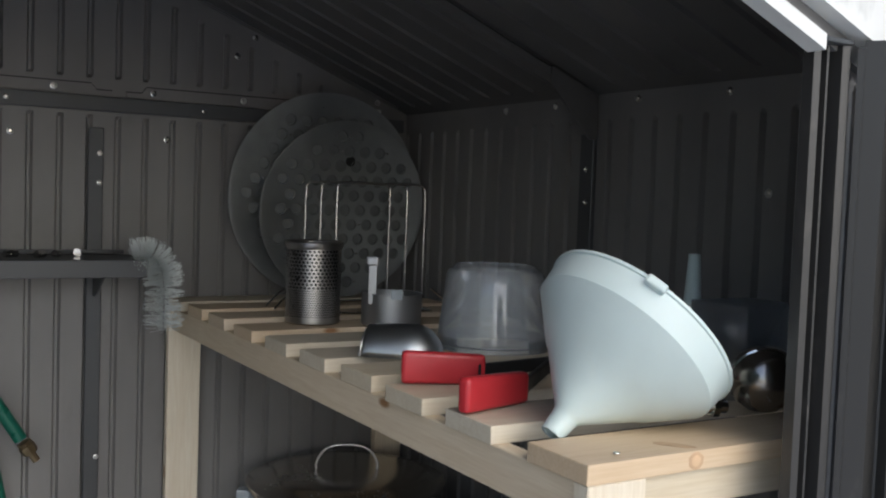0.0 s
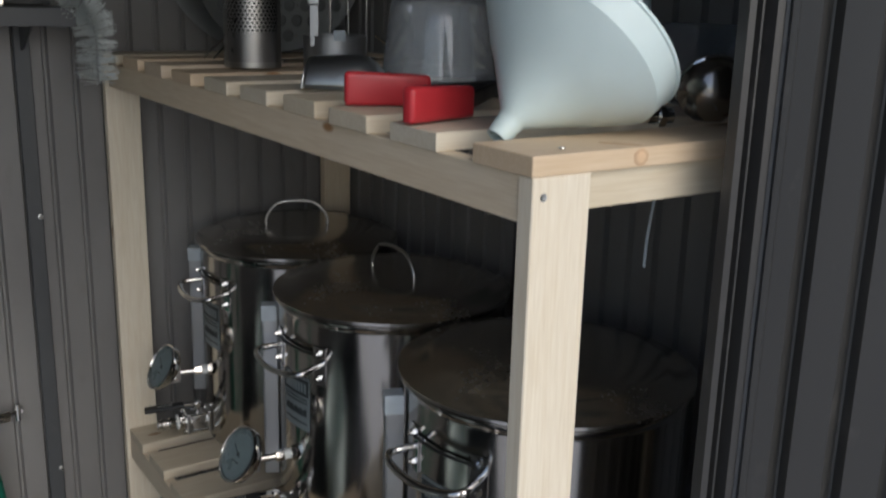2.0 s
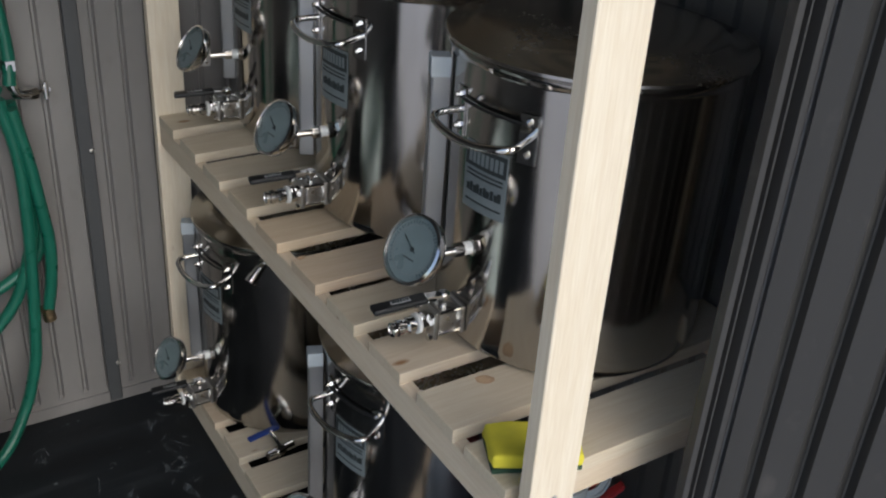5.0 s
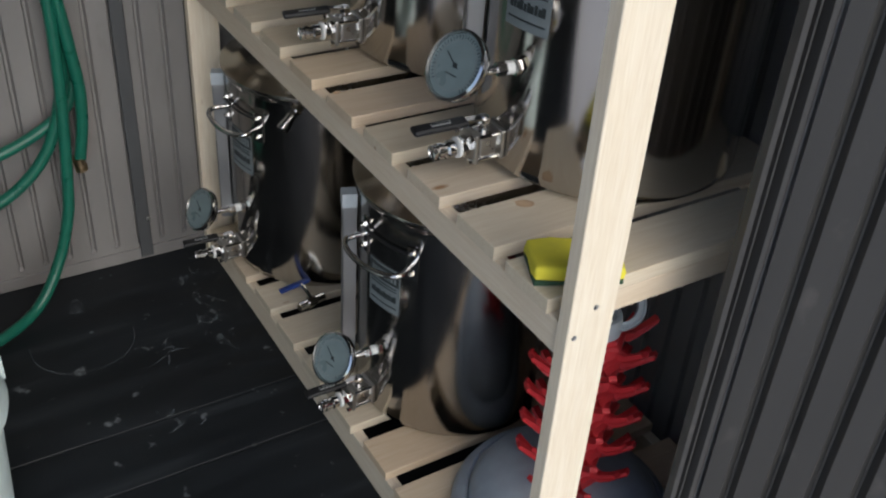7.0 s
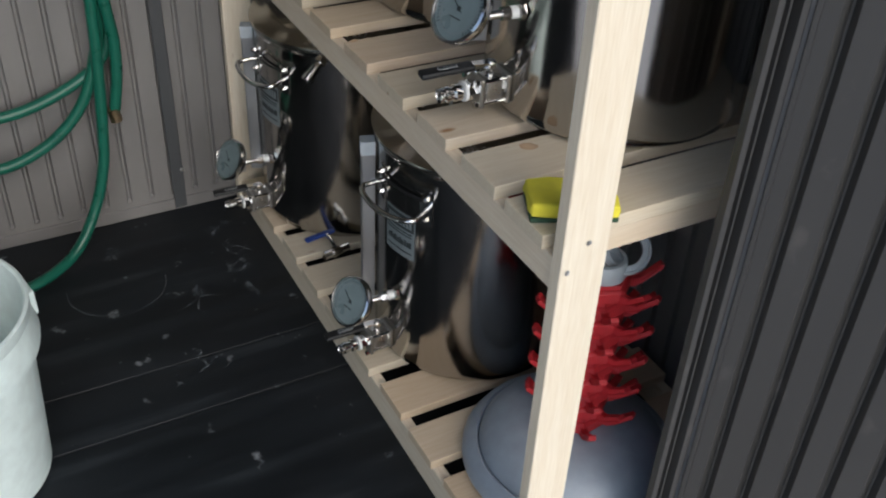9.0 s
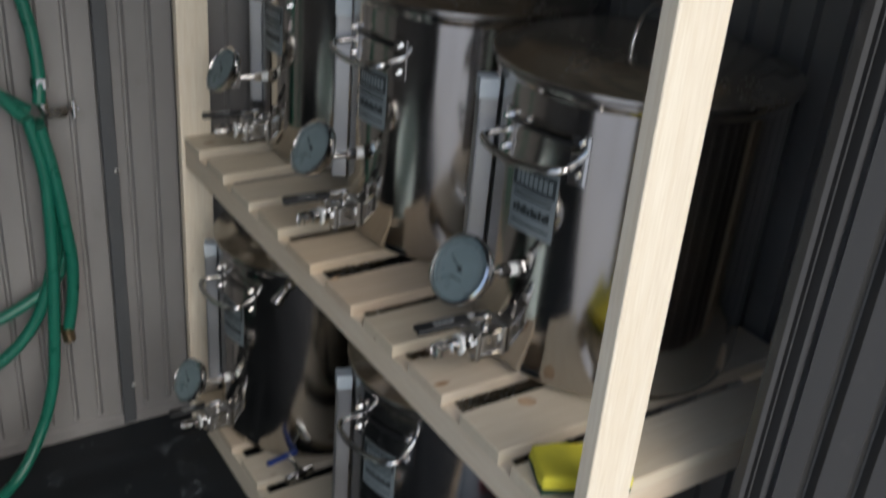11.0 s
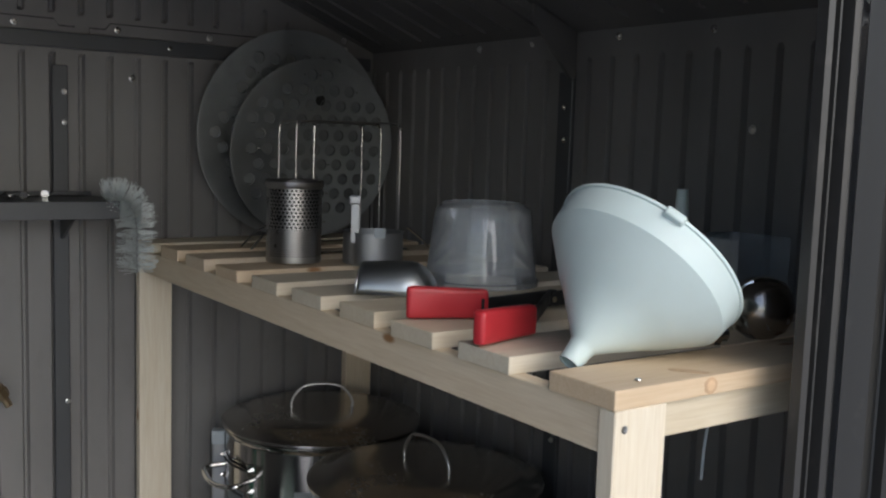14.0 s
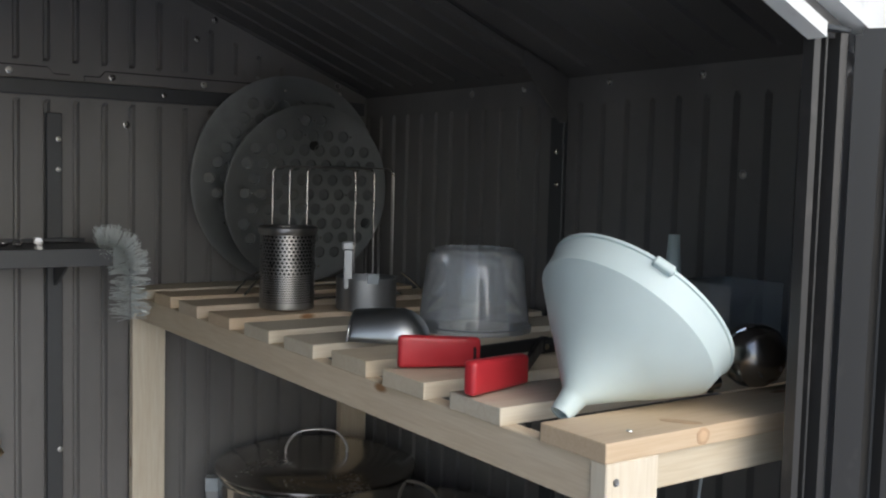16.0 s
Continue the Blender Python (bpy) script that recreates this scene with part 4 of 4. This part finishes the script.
def ladle():
    d = thing("steel_ladle", "dark shiny round steel bowl beside small chrome fittings", "ladle", at=(0.320, 0.094, TOP))
    part("bowl", lathe([(0, 0.001), (0.016, 0.003), (0.029, 0.012), (0.036, 0.026), (0.0372, 0.039), (0.034, 0.053), (0.026, 0.065), (0.013, 0.072), (0, 0.074)], 40), DIMSTEEL, d, smooth=True)
    part("bright_band", lathe([(0.0368, 0.036), (0.0385, 0.0375), (0.0385, 0.042), (0.0368, 0.0435)], 32, closed=True), CHROME, d, "bright chrome band round the bowl", True, pose(0, 0, 0.038, 0, 70, 60) @ pose(0, 0, -0.038))
    f = thing("chrome_fitting", "small chrome pipe fitting lying on the slats", "fitting", at=(0.260, 0.110, TOP))
    part("fitting_body", join(rod((-0.02, 0, 0.009), (0.012, -0.006, 0.009), 0.0085), rod((-0.006, -0.002, 0.009), (0.002, -0.004, 0.009), 0.0125, 6)), CHROME, f, smooth=True)


ladle()
tray = thing("clear_box", "clear plastic box standing by the side wall", "box", at=(0.478, 0.262, TOP))
bx = part("shell", join(box(-0.055, -0.0535, -0.05, 0.05, 0.001, 0.10), box(0.0535, 0.055, -0.05, 0.05, 0.001, 0.10), box(-0.0535, 0.0535, 0.0485, 0.05, 0.001, 0.10), box(-0.0535, 0.0535, -0.05, 0.05, 0.0, 0.0015)), CLEAR, tray)
bx.visible_shadow = False

# ---------------------------------------------------------------- on the middle deck
sponge = thing("sponge", "yellow sponge with dark green scouring side", "sponge", at=(0.063, 0.079, MID), rz=-24)
foam = box(-0.056, 0.056, -0.033, 0.033, 0.007, 0.027, 0.005, 3)
bmesh.ops.subdivide_edges(foam, edges=foam.edges[:], cuts=3, use_grid_fill=True)
for v in foam.verts:
    v.co += Vector((0, 0, 0.0030 * noise.noise(v.co * 60))) + Vector((0.0034, 0.0024, 0)) * noise.noise(v.co * 90 + Vector((4, 4, 4)))
part("foam", foam, YELLOW, sponge, smooth=True)
part("scourer", box(-0.0555, 0.0555, -0.0325, 0.0325, 0.0005, 0.0075, 0.001, 1), SCRUB, sponge, "dark green scourer")

# ---------------------------------------------------------------- on the lowest deck


def bottle_tree():
    d = thing("bottle_tree", "red pronged bottle drying tree on a grey base", "bottle tree", at=(0.232, 0.190, LOW))
    part("base_tray", lathe([(0, 0.002), (0.186, 0.002), (0.195, 0.006), (0.195, 0.014), (0.186, 0.030), (0.172, 0.038), (0.167, 0.034), (0.167, 0.026), (0, 0.02)], 64), GREYP, d, "blue-grey plastic tray", True)
    part("base_dome", lathe([(0.166, 0.028), (0.165, 0.042), (0.148, 0.070), (0.112, 0.088), (0.074, 0.098), (0.050, 0.101), (0, 0.102)], 64), GREYP, d, "blue-grey plastic dome", True)
    levels, pitch = 10, 0.0315

    def blade(z):
        """A flat prong that leaves the drum level and rises to a cut tip."""
        side = [(0.036, 0.003), (0.056, 0.005), (0.068, 0.012), (0.095, 0.037), (0.097, 0.043), (0.093, 0.046), (0.085, 0.039), (0.064, 0.020), (0.052, 0.018), (0.036, 0.022)]
        return prism([(x, h) for x, h in side], 0.009, Matrix(((1, 0, 0, 0), (0, 0, 1, -0.0045), (0, 1, 0, z), (0, 0, 0, 1))))

    for k in range(levels):
        z = 0.100 + k * pitch
        s = part("tier", lathe([(0, z), (0.044, z), (0.0505, z + 0.002), (0.0505, z + 0.019), (0.046, z + 0.0225), (0.043, z + 0.0235), (0.043, z + pitch), (0, z + pitch)], 6, pose(0, 0, 0, 0, 0, 30 * (k % 2) + 8)), REDP, d, "red plastic tier")
        for j in range(6):
            a = j * 60 + 30 * (k % 2) + 8
            bm = blade(z)
            bmesh.ops.bevel(bm, geom=bm.edges[:], offset=0.0016, segments=1, affect="EDGES")
            part("prong", bm, REDP, s, m=pose(0, 0, 0, 0, 0, a))
    zt = 0.100 + levels * pitch
    part("cap", lathe([(0, zt), (0.038, zt), (0.039, zt + 0.003), (0.037, zt + 0.026), (0.035, zt + 0.030), (0.029, zt + 0.031), (0.028, zt + 0.022), (0, zt + 0.020)], 32), LIGHTGREY, d, "pale grey collar cap", True)
    ring = [(0.0225, -0.007), (0.033, -0.007), (0.0345, -0.004), (0.0345, 0.004), (0.033, 0.007), (0.031, 0.007), (0.030, 0.0045), (0.0255, 0.0045), (0.0245, 0.007), (0.0225, 0.007)]
    tilt = Vector((-0.42, -0.60, 0.68)).to_track_quat("Z", "Y").to_matrix().to_4x4()
    part("carry_ring", lathe(ring, 36, Matrix.Translation((0.031, -0.010, zt + 0.039)) @ tilt @ Matrix.Diagonal((1.15, 1.15, 1.0, 1)), closed=True), LIGHTGREY, d, "pale grey carrying ring", True)


bottle_tree()
bv = thing("loose_valve", "small chrome valve with blue lever lying on slats", "valve", at=(0.085, 0.915, LOW), rz=10)
part("valve_body", join(rod((-0.03, 0, 0.012), (0.035, 0, 0.012), 0.0095), rod((-0.008, 0, 0.012), (0.012, 0, 0.012), 0.0125, 8)), CHROME, bv, smooth=True)
part("lever", box(-0.045, 0.03, 0.045, 0.058, 0.026, 0.034, 0.003), BLUE, bv, "blue vinyl lever", True)
part("lever_arm", tube([(0.002, 0, 0.02), (0.004, 0.02, 0.028), (0.006, 0.046, 0.030)], 0.004, 8, 4), CHROME, bv, smooth=True)

# ---------------------------------------------------------------- far wall: steel shelf, brush, hose, bucket
ws = thing("wall_shelf", "slate grey steel shelf fixed to the ribbed wall", "shelf")
part("tray", join(box(-1.10, -0.083, 1.197, FY - 0.013, 1.608, 1.612), box(-1.10, -0.083, 1.193, 1.197, 1.580, 1.6125, 0.001, 1), box(-0.087, -0.083, 1.197, FY - 0.013, 1.580, 1.608, 0.001, 1), box(-1.10, -0.09, FY - 0.018, FY - 0.0135, 1.612, 1.621, 0.001, 1)), FRAMEM, ws)
for x in (-0.148, -0.75):
    part("bracket", prism([(1.358, 1.607), (1.21, 1.607), (1.21, 1.600), (1.352, 1.53), (1.358, 1.53)], 0.004, Matrix(((0, 0, 1, x), (1, 0, 0, 0), (0, 1, 0, 0), (0, 0, 0, 1)))), FRAMEM, ws)
for x, y in ((-0.262, 1.25), (-0.232, 1.26), (-0.31, 1.26), (-0.19, 1.30)):
    h = thing("pipe_fitting", "small chrome fitting lying on the wall shelf", "fitting", at=(x, y, 1.612), rz=x * 500)
    part("fitting_body", join(rod((-0.012, 0, 0.008), (0.012, 0, 0.008), 0.007), rod((-0.003, 0, 0.008), (0.004, 0, 0.008), 0.0075, 6)), CHROME, h, smooth=True)
chain = thing("bead_chain", "fine bead chain lying along the wall shelf", "chain")
bead = part("bead", lathe([(0, 0), (0.0022, 0.001), (0.0028, 0.0028), (0.002, 0.0046), (0, 0.0056)], 8), CHROME, chain, smooth=True)
for k in range(27):
    ob = bead if k == 0 else new("bead", bead.data)
    ob.parent = chain
    ob.matrix_basis = pose(-0.27 + 0.0062 * k, 1.335 + 0.003 * math.sin(k * 0.5), 1.612)


def bottle_brush():
    d = thing("bottle_brush", "white bristled bottle brush hanging off the shelf", "brush")
    core = [Vector(p) for p in ((-0.100, 1.225, 1.615), (-0.084, 1.22, 1.617), (-0.068, 1.215, 1.613), (-0.052, 1.212, 1.592), (-0.047, 1.21, 1.555), (-0.047, 1.21, 1.478))]
    path = smooth_path(core, 8)
    part("twisted_core", tube(core, 0.0025, 8, 5), SATIN, d, "twisted wire core")
    rr = random.Random(3)
    bm = bmesh.new()
    for k in range(1500):
        i = rr.uniform(0, len(path) - 1.01)
        a = path[int(i)].lerp(path[int(i) + 1], i % 1)
        t = (path[int(i) + 1] - path[int(i)]).normalized()
        n = t.orthogonal().normalized()
        ang = rr.uniform(0, 2 * math.pi)
        dirv = (Matrix.Rotation(ang, 3, t) @ n + t * rr.uniform(-0.12, 0.12)).normalized()
        dirv = (dirv + 0.25 * Vector((round(i) - i, 0, 0))).normalized()
        b = a + dirv * rr.uniform(0.030, 0.040) + t * 0.006 * math.sin(i * 2.2)
        s = dirv.cross(t).normalized() * 0.0006
        u = dirv.cross(s).normalized() * 0.0006
        v = [bm.verts.new(q) for q in (a + s, a - s + u, a - s - u, b + s * 0.8, b - s + u * 0.8, b - s - u * 0.8)]
        bm.faces.new(v[3:6])
        for x, y in ((0, 1), (1, 2), (2, 0)):
            bm.faces.new((v[x], v[y], v[y + 3], v[x + 3]))
    ob = part("bristles", bm, BRISTLE, d, "stiff white bristles")
    ob["kind"] = "stuff"


bottle_brush()


def hose():
    d = thing("garden_hose", "coiled green garden hose with brass end hanging on wall", "hose")
    y = FY - 0.035
    loops = [
        [(-0.285, y, 0.80), (-0.262, y, 0.72), (-0.242, y - 0.004, 0.60), (-0.236, y - 0.006, 0.52), (-0.262, y - 0.01, 0.45), (-0.35, y - 0.014, 0.395), (-0.47, y - 0.014, 0.36), (-0.60, y - 0.01, 0.37), (-0.72, y, 0.45), (-0.76, y, 0.58), (-0.70, y, 0.75), (-0.55, y, 0.86), (-0.40, y, 0.88), (-0.30, y, 0.82)],
        [(-0.295, y - 0.022, 0.78), (-0.262, y - 0.022, 0.67), (-0.256, y - 0.024, 0.56), (-0.268, y - 0.026, 0.49), (-0.315, y - 0.03, 0.37), (-0.40, y - 0.03, 0.285), (-0.52, y - 0.03, 0.245), (-0.66, y - 0.025, 0.28), (-0.77, y - 0.02, 0.40), (-0.79, y - 0.02, 0.60), (-0.70, y - 0.02, 0.80), (-0.55, y - 0.02, 0.90), (-0.40, y - 0.02, 0.90), (-0.30, y - 0.02, 0.80)],
        [(-0.31, y - 0.04, 0.82), (-0.275, y - 0.042, 0.70), (-0.268, y - 0.044, 0.56), (-0.276, y - 0.046, 0.43), (-0.288, y - 0.05, 0.30), (-0.300, y - 0.055, 0.22), (-0.335, y - 0.065, 0.12), (-0.40, y - 0.10, 0.035), (-0.50, y - 0.16, 0.016), (-0.64, y - 0.2, 0.016), (-0.80, y - 0.2, 0.016)],
        [(-0.29, y - 0.044, 0.80), (-0.255, y - 0.046, 0.69), (-0.238, y - 0.046, 0.58), (-0.232, y - 0.044, 0.50), (-0.238, y - 0.042, 0.42), (-0.252, y - 0.04, 0.345)],
        [(-0.282, y - 0.02, 0.84), (-0.276, y - 0.012, 0.90), (-0.282, y - 0.005, 0.99), (-0.305, y, 1.10), (-0.325, y, 1.20), (-0.345, y, 1.30), (-0.40, y, 1.38), (-0.46, y, 1.40), (-0.50, y, 1.36)],
        [(-0.46, y - 0.03, 1.42), (-0.40, y - 0.03, 1.41), (-0.345, y - 0.03, 1.365), (-0.305, y - 0.03, 1.305), (-0.283, y - 0.03, 1.268)],
    ]
    for p in loops:
        p = [(x - 0.024 * max(0.0, min(1.0, (0.8 - z) / 0.15)), w, z) for x, w, z in p]
        part("hose_run", tube(p, 0.0125, 12, 6), HOSE, d, smooth=True)
    part("brass_coupling", join(lathe([(0, 0), (0.0135, 0), (0.0135, 0.012), (0.0125, 0.013), (0.0125, 0.020), (0.014, 0.021), (0.014, 0.032), (0, 0.032)], 20)), BRASS, d, "worn brass coupling", True, pose(-0.2765, y - 0.04, 0.316, 0, -8, 0))
    part("brass_coupling", lathe([(0, -0.03), (0.007, -0.03), (0.007, -0.012), (0.013, -0.011), (0.015, -0.003), (0.015, 0.006), (0.0125, 0.008), (0.0135, 0.014), (0, 0.016)], 8), BRASS, d, "worn brass coupling", True, pose(-0.270, y - 0.03, 1.250, 0, -32, 0))
    t = thing("wall_tap", "chrome hose elbow on a wall stud", "tap")
    part("elbow", tube([(-0.276, y - 0.012, 0.885), (-0.276, y - 0.012, 0.84), (-0.268, y - 0.01, 0.818), (-0.245, y - 0.004, 0.812)], 0.012, 12, 5), CHROME, t, smooth=True)
    part("elbow_nut", rod((-0.276, y - 0.012, 0.868), (-0.276, y - 0.012, 0.888), 0.0165, 6), CHROME, t)
    part("elbow_nut", rod((-0.250, y - 0.005, 0.812), (-0.232, y, 0.812), 0.0125, 6), CHROME, t)
    part("stud", join(rod((-0.235, y, 0.812), (-0.208, y + 0.008, 0.812), 0.004), rod((-0.213, y + 0.006, 0.795), (-0.213, y + 0.006, 0.829), 0.0055), rod((-0.208, y + 0.008, 0.812), (-0.205, FY - 0.001, 0.812), 0.005)), CHROME, t)


hose()


def bucket():
    d = thing("plastic_bucket", "white plastic fermenting bucket on the black floor", "bucket", at=(-0.745, 0.690, 0.0))
    o = [(0, 0.002), (0.150, 0.002), (0.158, 0.008), (0.176, 0.285), (0.190, 0.288), (0.192, 0.300), (0.182, 0.345), (0.186, 0.352), (0.187, 0.372), (0.182, 0.374), (0.178, 0.370), (0.172, 0.30), (0.153, 0.012), (0, 0.008)]
    part("shell", lathe(o, 64), BUCKETM, d, smooth=True)
    part("handle_lug", box(0.180, 0.196, -0.022, 0.022, 0.296, 0.345, 0.004), BUCKETM, d, m=pose(0, 0, 0, 0, 0, 12))
    part("bail", tube([(0.19 * math.cos(radians(a)), 0.19 * math.sin(radians(a)), 0.325 - 0.05 * math.sin(radians(a - 12))) for a in range(12, 193, 18)], 0.0025, 6, 2), SATIN, d, "wire bail")


bucket()


def splash_marks():
    """Dried splashes and a ring left on the rubber mat."""
    rr = random.Random(21)
    bm = bmesh.new()

    def blot(cx, cy, r, stretch, turn):
        pts = []
        for k in range(11):
            a = 2 * math.pi * k / 11
            q = r * rr.uniform(0.35, 1.15)
            x, y = q * math.cos(a) * stretch, q * math.sin(a)
            pts.append(bm.verts.new((cx + x * math.cos(turn) - y * math.sin(turn), cy + x * math.sin(turn) + y * math.cos(turn), 0.0012)))
        bm.faces.new(pts)

    for cx, cy in ((-0.084, 1.248), (-0.072, 1.148), (-0.088, 1.078), (-0.203, 1.010), (-0.090, 1.006), (-0.259, 0.804), (-0.351, 1.235)):
        for _ in range(15):
            blot(cx + rr.gauss(0, 0.016), cy + rr.gauss(0, 0.02), rr.uniform(0.0005, 0.0022), rr.uniform(4, 14), rr.gauss(1.1, 0.8))
        for _ in range(14):
            blot(cx + rr.gauss(0, 0.03), cy + rr.gauss(0, 0.035), rr.uniform(0.0004, 0.0014), rr.uniform(1, 2), rr.uniform(0, 3.1))
    for _ in range(14):
        blot(rr.uniform(-0.6, -0.15), rr.uniform(0.1, 1.1), rr.uniform(0.0004, 0.0012), rr.uniform(2, 9), rr.uniform(0, 3.1))
    for k in range(26):
        a = radians(170 + k * 7.5)
        blot(-0.365 + 0.108 * math.cos(a), 1.115 + 0.102 * math.sin(a), rr.uniform(0.0008, 0.002), 6, a + math.pi / 2)
    ob = part("splash_marks", bm, SPLASH)
    tagged(ob, "pale dried splashes on the black rubber floor", "stains", kind="stuff")
    ob.visible_shadow = False


SPLASH = plain("dried_splash", (0.16, 0.19, 0.21), 0.35, spread=0.3)
SPLASH.node_tree.nodes["Principled BSDF"].inputs["Alpha"].default_value = 0.5
splash_marks()
